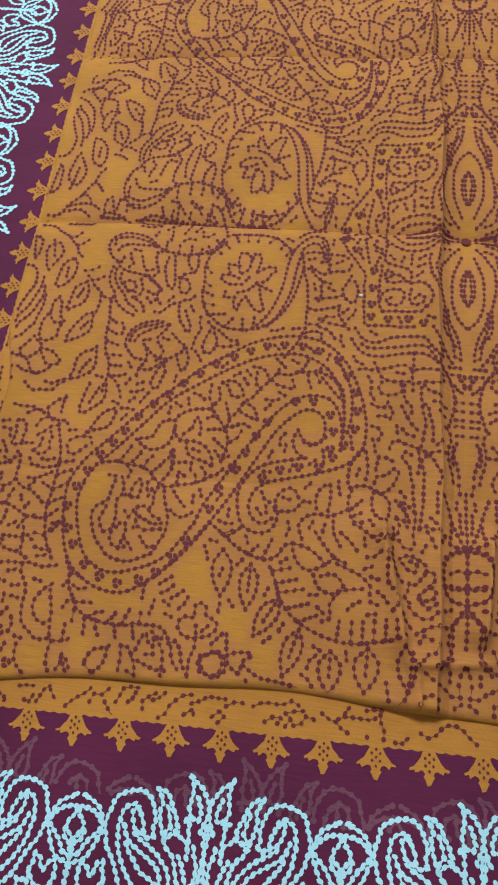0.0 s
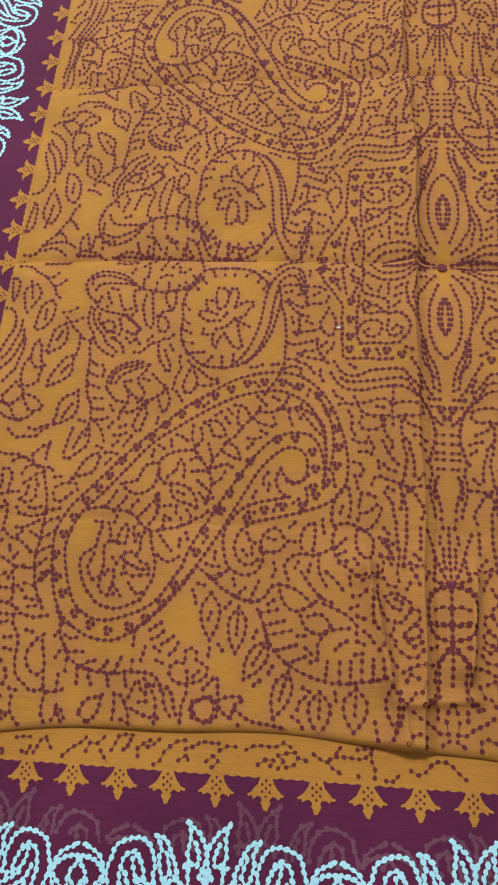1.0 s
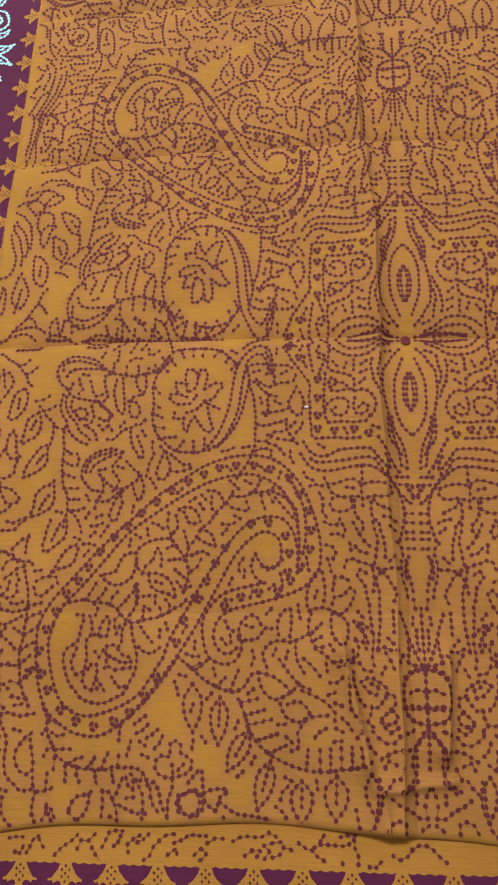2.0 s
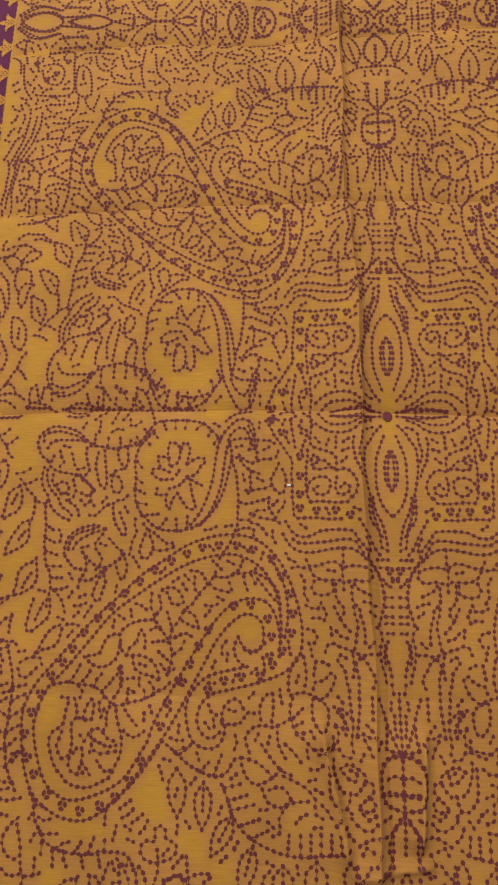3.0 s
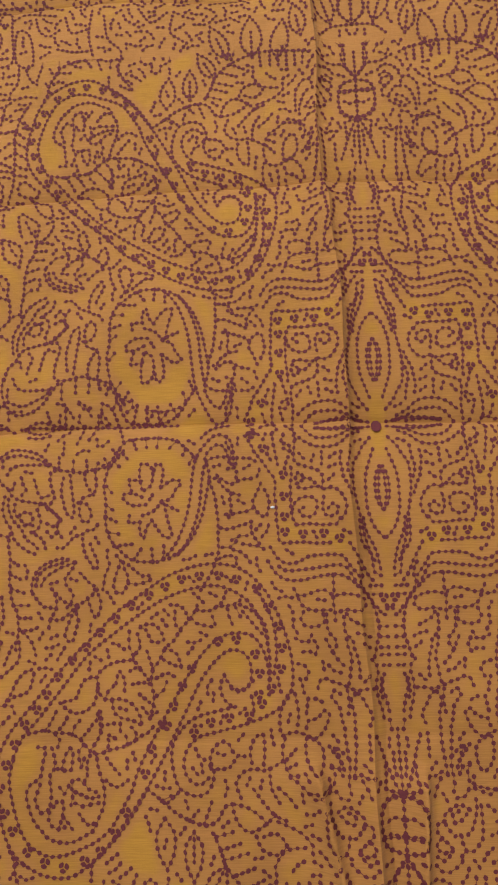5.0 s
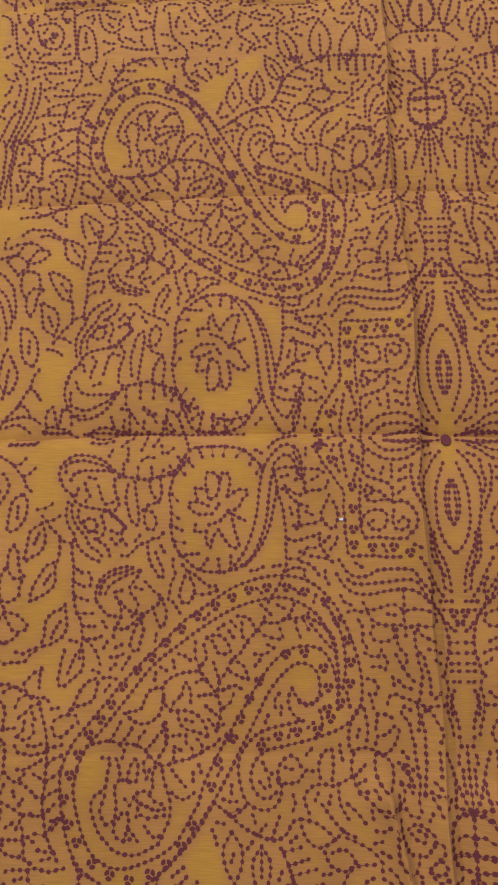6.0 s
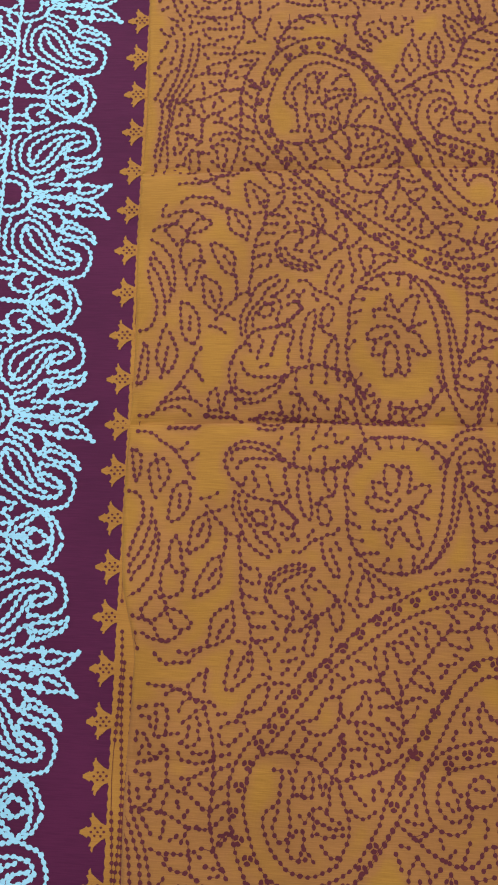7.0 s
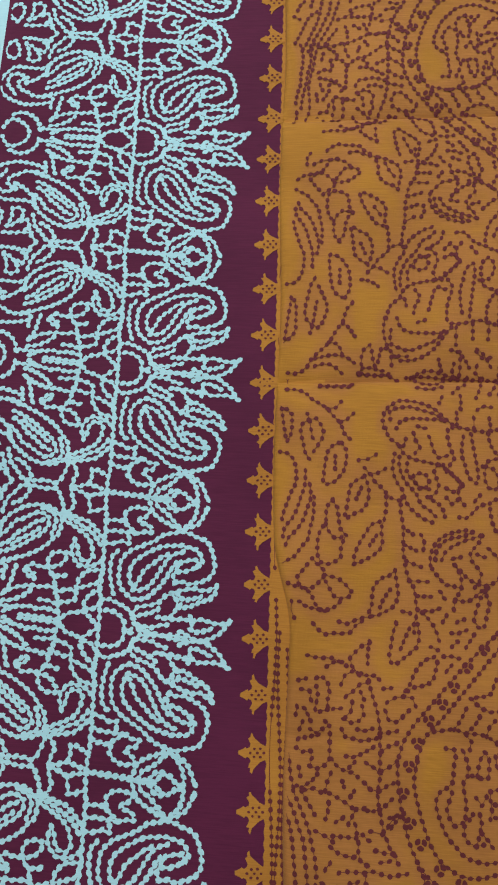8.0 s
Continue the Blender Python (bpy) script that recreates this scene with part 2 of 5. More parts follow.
def chain(*points):
    return [("line", spline(points))]


def loop(*points):
    return [("line", spline(points, True))]


def prongs(*points):
    return [("line", spline(points[k:k + 2])) for k in range(0, len(points), 2)]


def rosettes(*points):
    return [("wheel", [Vector(p) / 1000]) for p in points]


def leaf(base, tip, width, vein=True):
    b, e = Vector(base), Vector(tip)
    side = Vector((b.y - e.y, e.x - b.x)).normalized() * width / 2
    a, c = b.lerp(e, 0.3), b.lerp(e, 0.68)
    out = chain(base, a + side * 0.95, c + side * 0.8, tip) + chain(base, a - side * 0.95, c - side * 0.8, tip)
    return out + (chain(base, b.lerp(e, 0.3), b.lerp(e, 0.6)) if vein else [])


INKED = []  # where stitches are printed on the top layer


class Print:
    """Gathers the beads, threads and wheels of one motif into one mesh that lies on the cloth."""

    def __init__(self, shift, height, keep, bead, thread, pitch, lift, tints_ground=False, slant=0.0):
        self.shift, self.height, self.keep = shift, height, keep
        self.bead, self.thread, self.pitch, self.lift, self.tints_ground, self.slant = bead, thread, pitch, lift, tints_ground, slant
        self.verts, self.faces = [], []

    def add(self, outline):
        if not all(self.keep(x, y) for x, y in outline):
            return
        area = sum(outline[k - 1][0] * q[1] - q[0] * outline[k - 1][1] for k, q in enumerate(outline))
        if area < 0:
            outline = outline[::-1]
        n = len(self.verts)
        self.verts += outline
        self.faces.append(tuple(range(n, n + len(outline))))

    def bead_at(self, at, way, size=1.0):
        way = way.normalized()
        turn = random.gauss(self.slant, 0.16)
        way = Vector((way.x * math.cos(turn) - way.y * math.sin(turn), way.x * math.sin(turn) + way.y * math.cos(turn)))
        side = Vector((-way.y, way.x))
        l, w = self.bead[0] / 2 * size * random.uniform(0.86, 1.14), self.bead[1] / 2 * size * random.uniform(0.84, 1.16)
        self.add([tuple(at + way * l * a + side * w * b) for a, b in ((1, 0), (0.55, 0.78), (0, 1), (-0.6, 0.72), (-1, 0), (-0.55, -0.78), (0.05, -1), (0.6, -0.72))])

    def line(self, points):
        pts = [Vector(self.shift(*p)) for p in points]
        steps = [0.0]
        for a, b in zip(pts, pts[1:]):
            steps.append(steps[-1] + (b - a).length)
        if steps[-1] < 0.002:
            return
        count = max(1, round(steps[-1] / self.pitch))
        marks, k = [], 0
        for j in range(count + 1):
            s = steps[-1] * j / count
            while k < len(pts) - 2 and steps[k + 1] < s:
                k += 1
            f = (s - steps[k]) / max(steps[k + 1] - steps[k], 1e-9)
            marks.append((pts[k].lerp(pts[k + 1], f), pts[k + 1] - pts[k]))
        for at, way in marks:
            if way.length > 0:
                self.bead_at(at, way)
                if self.tints_ground:
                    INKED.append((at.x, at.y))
        for (a, _), (b, _) in zip(marks, marks[1:]):
            way = b - a
            if way.length < 1e-5:
                continue
            side = Vector((-way.y, way.x)).normalized() * self.thread / 2 * random.uniform(0.7, 1.2)
            self.add([tuple(a + side), tuple(a - side), tuple(b - side), tuple(b + side)])

    def wheel(self, points):
        at = Vector(self.shift(*points[0]))
        start = random.uniform(-0.25, 0.25)
        for k in range(3):
            a = start - math.pi / 2 + k * math.tau / 3
            out = Vector((math.cos(a), math.sin(a)))
            side = Vector((-out.y, out.x))
            self.add([tuple(at + 0.0037 * (out * p + side * q)) for p, q in ((0.12, 0), (0.42, 0.52), (0.72, 0.56), (0.98, 0.22), (0.98, -0.22), (0.72, -0.56), (0.42, -0.52))])

    def draw(self, strokes):
        for group in strokes:
            for kind, points in group:
                if kind == "line":
                    self.line(points)
                else:
                    self.wheel(points)
        return self

    def mesh(self, name, material):
        flat = np.array(self.verts)
        z = self.height(flat[:, 0], flat[:, 1]) + self.lift
        # each later piece lies a hair above the one before, so that none share a plane
        rise = np.zeros(len(flat))
        for k, f in enumerate(self.faces):
            rise[list(f)] = (k % 7) * 0.00002
        return mesh_of(name, np.column_stack([flat, z + rise]).tolist(), self.faces, material)


# ---- the field design: one quarter of the repeat, in millimetres from the star's centre ----
def paisley_band():
    return [chain((-169, -249), (-178, -263), (-186, -274), (-196, -285), (-209, -296), (-222, -303), (-238, -302), (-251, -296), (-261, -288), (-268, -275), (-272, -261), (-275, -245), (-275, -228), (-268, -212), (-254, -195)),
            chain((-254, -195), (-238, -176), (-222, -159), (-207, -145), (-192, -130), (-176, -119), (-156, -106), (-135, -99), (-116, -98), (-100, -103), (-86, -116), (-77, -132), (-70, -152), (-67, -170), (-69, -187), (-80, -199), (-100, -207), (-123, -213))]


def paisley_band_b():
    return [chain((-264, -227), (-258, -214), (-248, -203), (-231, -182), (-213, -160), (-194, -145), (-174, -131), (-154, -120), (-133, -114), (-116, -114), (-98, -124), (-87, -142), (-83, -162), (-83, -178))]


def paisley_band_c():
    return [chain((-209, -296), (-196, -284), (-183, -268), (-170, -249), (-160, -232), (-151, -215), (-141, -196), (-131, -177), (-120, -164), (-110, -158), (-100, -161), (-96, -170), (-97, -180), (-103, -186), (-110, -184)),
            chain((-180, -250), (-176, -237), (-168, -221), (-159, -205), (-150, -190), (-141, -175), (-132, -162), (-123, -153), (-111, -147), (-96, -148), (-88, -157), (-84, -171), (-84, -188)),
            chain((-264, -229), (-266, -240), (-264, -252), (-259, -268), (-252, -281), (-240, -289), (-228, -290), (-215, -286), (-204, -281), (-194, -273), (-186, -260), (-180, -250))]


def paisley_band_d():
    return [chain((-108, -196), (-122, -199), (-136, -203), (-145, -210), (-152, -221), (-152, -234), (-147, -248), (-136, -253), (-127, -250), (-123, -240), (-125, -233)),
            chain((-123, -213), (-134, -216), (-142, -224), (-144, -235), (-140, -243), (-133, -246), (-127, -242))]


def rosette():
    return [rosettes((-264, -219), (-257, -206), (-249, -196), (-242, -186), (-234, -174), (-224, -163), (-214, -154), (-204, -144), (-193, -135), (-182, -126), (-169, -119), (-157, -113), (-145, -108), (-132, -106), (-118, -106), (-105, -109), (-91, -116), (-83, -129), (-76, -142), (-74, -157), (-75, -171), (-82, -184))]


def rosette_b():
    return [rosettes((-269, -232), (-272, -247), (-268, -263), (-262, -274), (-251, -287), (-239, -294), (-226, -297), (-212, -293), (-201, -287), (-191, -276), (-184, -263), (-171, -239), (-167, -223), (-159, -207), (-151, -195), (-145, -182), (-138, -170)),
            rosettes((-119, -152), (-106, -151), (-93, -161), (-90, -174), (-91, -188), (-89, -194), (-98, -202), (-112, -203), (-125, -206), (-137, -213), (-156, -208))]


def flower_roundel():
    return [chain((-205, -22), (-199, -19), (-193, -9), (-187, -3), (-176, -2), (-162, -2), (-149, -5), (-141, -12), (-134, -19)),
            chain((-201, -24), (-204, -38), (-202, -50), (-202, -64), (-199, -76), (-191, -86), (-180, -94), (-166, -95), (-159, -94), (-149, -82), (-143, -68), (-139, -52), (-137, -34), (-134, -19), (-126, -7), (-118, -1), (-109, -5), (-106, -15), (-106, -25)),
            chain((-154, -93), (-144, -86), (-137, -73), (-132, -57), (-130, -39), (-127, -23), (-120, -19), (-113, -19)),
            chain((-147, -90), (-137, -78), (-130, -63), (-126, -45), (-124, -32), (-127, -18), (-118, -9), (-112, -13), (-109, -23))]


def flower_roundel_b():
    return [prongs((-183, -3), (-180, -10), (-173, -2), (-172, -9), (-163, -2), (-164, -9), (-149, -5), (-154, -10), (-142, -12), (-144, -16), (-136, -18), (-139, -23), (-193, -10), (-187, -17), (-197, -19), (-193, -23)),
            prongs((-202, -38), (-198, -43), (-202, -52), (-197, -56), (-202, -61), (-194, -65), (-199, -73), (-192, -74), (-195, -83), (-182, -82), (-180, -93), (-175, -86), (-166, -95), (-167, -86), (-158, -93), (-158, -84))]


def blossom():
    return [chain((-175, -41), (-177, -32), (-176, -22), (-170, -23), (-167, -28), (-168, -38), (-173, -42)),
            chain((-166, -27), (-164, -22), (-160, -24), (-159, -30), (-161, -40)),
            chain((-160, -40), (-152, -35), (-145, -37), (-150, -43), (-153, -49), (-160, -51)),
            chain((-160, -52), (-154, -55), (-148, -58)),
            chain((-158, -53), (-155, -66), (-152, -77), (-158, -77), (-163, -71), (-167, -65)),
            chain((-167, -65), (-171, -70), (-173, -78), (-176, -73), (-176, -66)),
            chain((-176, -66), (-184, -66), (-184, -61)),
            chain((-172, -53), (-183, -53), (-190, -46), (-183, -44), (-175, -47)),
            chain((-176, -35), (-185, -34), (-183, -42))]


def blossom_b():
    return [chain((-160, -51), (-166, -58), (-174, -61)),
            chain((-169, -49), (-167, -46))]


def wave_line():
    return [chain((-80, -87), (-74, -96), (-67, -99), (-60, -98), (-51, -94), (-30, -94), (-25, -100), (-18, -109)),
            chain((-74, -101), (-68, -104), (-52, -103), (-30, -101), (-23, -108), (-19, -116)),
            chain((-82, -97), (-77, -105), (-70, -110), (-59, -111), (-43, -108), (-30, -108), (-22, -113), (-14, -121), (-9, -128))]


def petal_star_b_x():
    return [chain((-4, 1), (-20, -1), (-31, -1), (-42, 1))]


def arch_leaf():
    return [chain((-211, -1), (-209, -8), (-202, -3))]


def side_sprig():
    return [prongs((-279, -266), (-274, -260))]


def corner_sprig_b():
    return [chain((-207, -305), (-207, -296))]


def bud_sprig():
    return [chain((-253, -349), (-247, -360)),
            chain((-285, -344), (-284, -354), (-274, -364)),
            loop((-162, -340), (-155, -334), (-148, -335), (-145, -343), (-150, -349), (-157, -348))]


def bud_sprig_b():
    return [loop((-145, -335), (-136, -332), (-129, -333), (-135, -338), (-136, -345), (-143, -341)),
            chain((-134, -340), (-123, -346), (-112, -347), (-99, -349)),
            chain((-156, -329), (-148, -321), (-146, -331))]


def drop_leaf_x():
    return [leaf((-157, -267), (-155, -298), 13, vein=False),
            leaf((-137, -275), (-137, -305), 12),
            leaf((-116, -296), (-130, -321), 12),
            leaf((-101, -314), (-109, -343), 12),
            leaf((-80, -325), (-80, -350), 14),
            leaf((-57, -321), (-58, -347), 15),
            leaf((-35, -318), (-32, -344), 10, vein=False)]


def comb_branch():
    return [chain((-169, -249), (-159, -256), (-150, -263), (-140, -268), (-129, -271), (-121, -268), (-116, -260), (-111, -258)),
            prongs((-159, -256), (-153, -253), (-140, -268), (-134, -262), (-130, -270), (-125, -257), (-155, -257), (-148, -251)),
            chain((-124, -276), (-119, -286), (-116, -295), (-109, -304), (-101, -310), (-90, -315), (-79, -318), (-67, -319), (-54, -317), (-40, -314), (-35, -311))]


def comb_branch_b():
    return [prongs((-122, -278), (-111, -275), (-119, -286), (-106, -282), (-117, -292), (-101, -288), (-109, -301), (-97, -297), (-102, -309), (-91, -304), (-77, -318), (-76, -306), (-68, -318), (-68, -306), (-61, -318), (-61, -305), (-54, -316), (-54, -304), (-47, -315), (-47, -303), (-40, -313), (-41, -303)),
            chain((-111, -258), (-109, -266), (-104, -273), (-97, -275), (-88, -270), (-82, -265)),
            chain((-110, -258), (-101, -260), (-93, -265), (-88, -270))]


def curl_spray():
    return [chain((-95, -278), (-91, -286), (-81, -289), (-75, -283), (-82, -276), (-90, -278)),
            chain((-80, -269), (-72, -272), (-64, -276), (-58, -282), (-58, -287)),
            chain((-78, -288), (-83, -296), (-82, -304), (-87, -307)),
            chain((-78, -287), (-71, -285), (-63, -284)),
            chain((-105, -254), (-108, -245), (-103, -238), (-95, -236), (-88, -237), (-81, -234), (-76, -231)),
            chain((-96, -249), (-89, -258), (-82, -265), (-75, -268)),
            chain((-85, -236), (-84, -248), (-79, -257)),
            chain((-79, -248), (-73, -253), (-68, -259)),
            chain((-125, -236), (-116, -236), (-111, -234), (-107, -228), (-102, -228)),
            chain((-126, -234), (-125, -226), (-120, -220), (-114, -219), (-110, -225))]


def curl_spray_b():
    return [chain((-97, -232), (-98, -225), (-95, -217), (-89, -214), (-88, -225), (-89, -233))]


def axis_column_x():
    return [chain((3, -212), (3, -230), (3, -245), (3, -264), (3, -279), (3, -291), (3, -307), (3, -314)),
            chain((3, -252), (-8, -257), (-12, -268), (-9, -283), (3, -288)),
            chain((-11, -278), (3, -278)),
            chain((3, -291), (-5, -301), (-8, -312), (-5, -321), (-13, -328))]


def inner_scroll():
    return [chain((-232, -192), (-226, -197), (-219, -199), (-213, -197), (-208, -193), (-206, -187), (-205, -179), (-206, -174), (-200, -168), (-193, -165), (-186, -164), (-180, -164), (-175, -169)),
            chain((-229, -191), (-221, -189), (-218, -182), (-215, -177), (-211, -175), (-206, -175)),
            chain((-205, -182), (-203, -187), (-199, -190), (-194, -190), (-188, -190), (-181, -193), (-176, -199), (-174, -206)),
            chain((-200, -190), (-198, -185), (-194, -181)),
            chain((-192, -179), (-190, -171), (-186, -177), (-186, -184)),
            chain((-195, -191), (-193, -199), (-187, -203), (-181, -204), (-175, -207)),
            chain((-183, -144), (-183, -154), (-180, -160))]


def inner_scroll_b():
    return [chain((-177, -146), (-175, -154), (-178, -159), (-180, -163)),
            chain((-170, -158), (-168, -164), (-166, -170), (-167, -179), (-165, -188), (-166, -196), (-168, -203)),
            chain((-182, -171), (-178, -169), (-174, -171), (-169, -177)),
            chain((-180, -180), (-173, -179), (-168, -180)),
            chain((-175, -187), (-170, -191), (-165, -195)),
            chain((-173, -196), (-168, -201), (-163, -199)),
            chain((-206, -204), (-204, -197), (-203, -211))]


def inner_branch():
    return [loop((-175, -141), (-168, -139), (-162, -142), (-158, -150), (-164, -152), (-168, -150), (-170, -144)),
            chain((-134, -127), (-137, -133), (-140, -137), (-146, -143), (-151, -151), (-157, -156), (-161, -164), (-166, -170)),
            chain((-153, -126), (-146, -127), (-142, -132), (-140, -136)),
            chain((-150, -131), (-150, -139), (-146, -144)),
            chain((-138, -136), (-133, -140), (-127, -141), (-121, -142), (-123, -135)),
            chain((-134, -130), (-126, -131), (-119, -128), (-108, -127), (-103, -124)),
            chain((-113, -118), (-116, -125), (-120, -128)),
            chain((-157, -156), (-150, -159), (-147, -164), (-146, -169), (-152, -167), (-158, -164)),
            chain((-163, -176), (-156, -173), (-151, -175))]


def inner_branch_b():
    return [chain((-156, -179), (-158, -184), (-163, -188)),
            chain((-112, -130), (-111, -135), (-109, -140)),
            chain((-106, -129), (-103, -135)),
            chain((-103, -127), (-95, -131), (-88, -137), (-85, -143), (-84, -150)),
            chain((-101, -132), (-95, -139), (-89, -146), (-84, -150)),
            chain((-91, -116), (-84, -129), (-80, -139), (-78, -151), (-78, -163), (-80, -174)),
            chain((-115, -175), (-118, -182), (-116, -190), (-111, -195)),
            chain((-115, -175), (-111, -182), (-105, -185), (-99, -183), (-95, -179))]


def fold_sprig_c_x():
    return [chain((-130, -3), (-125, 2), (-118, 5), (-110, 6)),
            rosettes((-93, -2)),
            chain((-95, 6), (-91, 2), (-87, -2)),
            chain((-85, 4), (-78, 6), (-72, 3), (-77, -2)),
            chain((-66, 4), (-60, -1), (-59, -7))]


def fold_axis():
    return [chain((-271, 9), (-258, 10), (-245, 9), (-229, 9), (-214, 9), (-195, 8), (-175, 8), (-158, 8), (-149, 8)),
            chain((-302, 10), (-294, 10), (-284, 10), (-277, 7)),
            chain((-328, 1), (-319, 1), (-309, 1)),
            chain((-264, 2), (-256, 1), (-248, 3))]


def side_spray_b():
    return [chain((-280, -261), (-272, -258))]


def edge_spray():
    return [rosettes((-289, -356))]


def edge_spray_b():
    return [chain((-283, -367), (-268, -364), (-259, -364)),
            chain((-208, -352), (-202, -355))]


def fan_scroll():
    return [chain((-286, -27), (-287, -21), (-285, -15), (-281, -11), (-276, -8), (-269, -8), (-263, -9), (-257, -11), (-252, -14), (-247, -19), (-242, -23)),
            chain((-282, -21), (-282, -15), (-276, -13), (-270, -12), (-265, -13), (-258, -15), (-252, -17), (-247, -21)),
            chain((-278, -27), (-275, -22), (-268, -20), (-262, -20), (-256, -20), (-249, -20)),
            chain((-285, -27), (-283, -33), (-278, -37), (-274, -39), (-272, -34)),
            chain((-276, -39), (-273, -44), (-267, -47), (-262, -48), (-257, -49), (-251, -50), (-246, -53), (-241, -57), (-236, -62)),
            chain((-267, -30), (-266, -34), (-263, -39), (-266, -43))]


def fan_scroll_b():
    return [chain((-257, -32), (-255, -38), (-252, -45), (-246, -44)),
            chain((-279, -44), (-280, -50), (-280, -56), (-277, -63), (-274, -67), (-272, -73), (-270, -77), (-266, -81), (-260, -85), (-255, -87)),
            chain((-276, -46), (-276, -52), (-274, -58), (-271, -63), (-267, -67), (-264, -71), (-262, -76), (-257, -79), (-253, -83)),
            chain((-271, -50), (-271, -56), (-267, -61), (-262, -65), (-257, -66)),
            loop((-267, -58), (-263, -56), (-259, -57), (-257, -61), (-260, -66), (-264, -65)),
            chain((-252, -50), (-254, -56), (-251, -61), (-252, -67), (-256, -71)),
            chain((-248, -50), (-244, -55), (-239, -59), (-237, -63), (-241, -67), (-246, -65))]


def fan_scroll_c():
    return [chain((-258, -71), (-253, -74), (-249, -77), (-247, -83)),
            chain((-246, -71), (-242, -75), (-239, -72)),
            chain((-238, -83), (-233, -83), (-229, -79), (-225, -75), (-220, -74), (-216, -71), (-212, -71), (-208, -67)),
            chain((-236, -63), (-239, -69), (-235, -75))]


def scroll_stem():
    return [chain((-235, -31), (-236, -37), (-236, -44), (-234, -50), (-232, -57), (-227, -61), (-226, -56), (-227, -48), (-228, -42), (-229, -36), (-230, -29)),
            loop((-221, -50), (-217, -51), (-214, -55), (-213, -60), (-216, -65), (-220, -63), (-222, -57)),
            chain((-242, -25), (-236, -25), (-230, -26), (-224, -27), (-218, -26), (-212, -25), (-206, -24), (-201, -23), (-198, -21), (-195, -16), (-190, -11)),
            chain((-239, -23), (-239, -15)),
            chain((-228, -25), (-228, -18)),
            chain((-217, -26), (-218, -18)),
            chain((-211, -25), (-209, -20)),
            chain((-201, -23), (-204, -17)),
            chain((-194, -16), (-198, -10))]


def scroll_stem_b():
    return [chain((-245, -27), (-245, -33), (-243, -40), (-241, -45), (-244, -50), (-246, -54)),
            chain((-219, -28), (-218, -35), (-215, -40), (-212, -44)),
            chain((-211, -27), (-210, -34), (-210, -40), (-213, -44), (-219, -46), (-223, -50))]


def lower_fan():
    return [chain((-256, -114), (-256, -108), (-254, -102), (-250, -97), (-245, -94), (-239, -92), (-234, -91)),
            chain((-253, -110), (-252, -104), (-248, -99), (-242, -96), (-236, -95), (-230, -92)),
            chain((-249, -110), (-246, -104), (-241, -101), (-236, -98), (-230, -96), (-225, -94)),
            chain((-255, -116), (-251, -121), (-247, -125), (-242, -126), (-237, -127)),
            chain((-224, -94), (-227, -100), (-231, -104), (-231, -109), (-228, -113), (-225, -117), (-226, -122), (-229, -126)),
            chain((-220, -102), (-216, -106), (-212, -110), (-207, -113), (-211, -118), (-216, -122), (-223, -125), (-227, -124), (-233, -121), (-238, -116), (-241, -113))]


def lower_fan_b():
    return [chain((-241, -113), (-238, -118), (-237, -124), (-238, -129), (-241, -134), (-242, -140)),
            chain((-241, -134), (-236, -135), (-232, -134), (-228, -131), (-225, -128)),
            chain((-214, -120), (-212, -126), (-210, -131), (-207, -134), (-205, -129), (-204, -124), (-206, -118), (-209, -114)),
            chain((-221, -126), (-222, -131), (-220, -137), (-222, -141), (-223, -147), (-225, -151), (-228, -149), (-230, -145), (-228, -139), (-226, -133), (-223, -128)),
            chain((-200, -86), (-200, -92), (-198, -97), (-201, -102), (-202, -108), (-203, -114)),
            chain((-219, -77), (-218, -84), (-216, -90), (-213, -94), (-209, -100), (-207, -96), (-209, -90), (-211, -86), (-213, -81))]


def lower_fan_c():
    return [chain((-193, -90), (-190, -94), (-192, -100), (-194, -106), (-195, -112), (-192, -117), (-187, -116), (-185, -110), (-184, -106), (-187, -100), (-188, -95)),
            chain((-184, -97), (-178, -102), (-174, -105), (-169, -105)),
            chain((-184, -110), (-178, -111), (-173, -110), (-168, -108))]


def twig_stem():
    return [chain((-274, -72), (-275, -79), (-274, -85), (-273, -91), (-273, -97), (-273, -105), (-272, -112), (-271, -118), (-269, -124), (-266, -129), (-265, -137), (-264, -143), (-266, -149), (-266, -155)),
            chain((-273, -91), (-267, -95)),
            chain((-272, -102), (-265, -105)),
            chain((-271, -112), (-262, -115)),
            chain((-269, -124), (-258, -124)),
            chain((-264, -133), (-256, -133)),
            chain((-264, -141), (-257, -142), (-251, -140)),
            chain((-261, -143), (-256, -148), (-253, -153), (-251, -159))]


def spiral_roundel():
    return [chain((-247, -221), (-241, -222), (-242, -227), (-243, -233), (-243, -238), (-246, -242), (-250, -244), (-253, -249), (-253, -254), (-251, -260), (-249, -265), (-246, -270), (-242, -274), (-237, -279), (-231, -281), (-225, -282), (-219, -281), (-213, -278), (-207, -275), (-204, -270), (-202, -265), (-200, -261), (-199, -256), (-199, -250), (-200, -245), (-202, -240), (-204, -234), (-205, -229), (-207, -225)),
            chain((-244, -245), (-246, -251), (-247, -256), (-244, -261), (-242, -263), (-238, -261))]


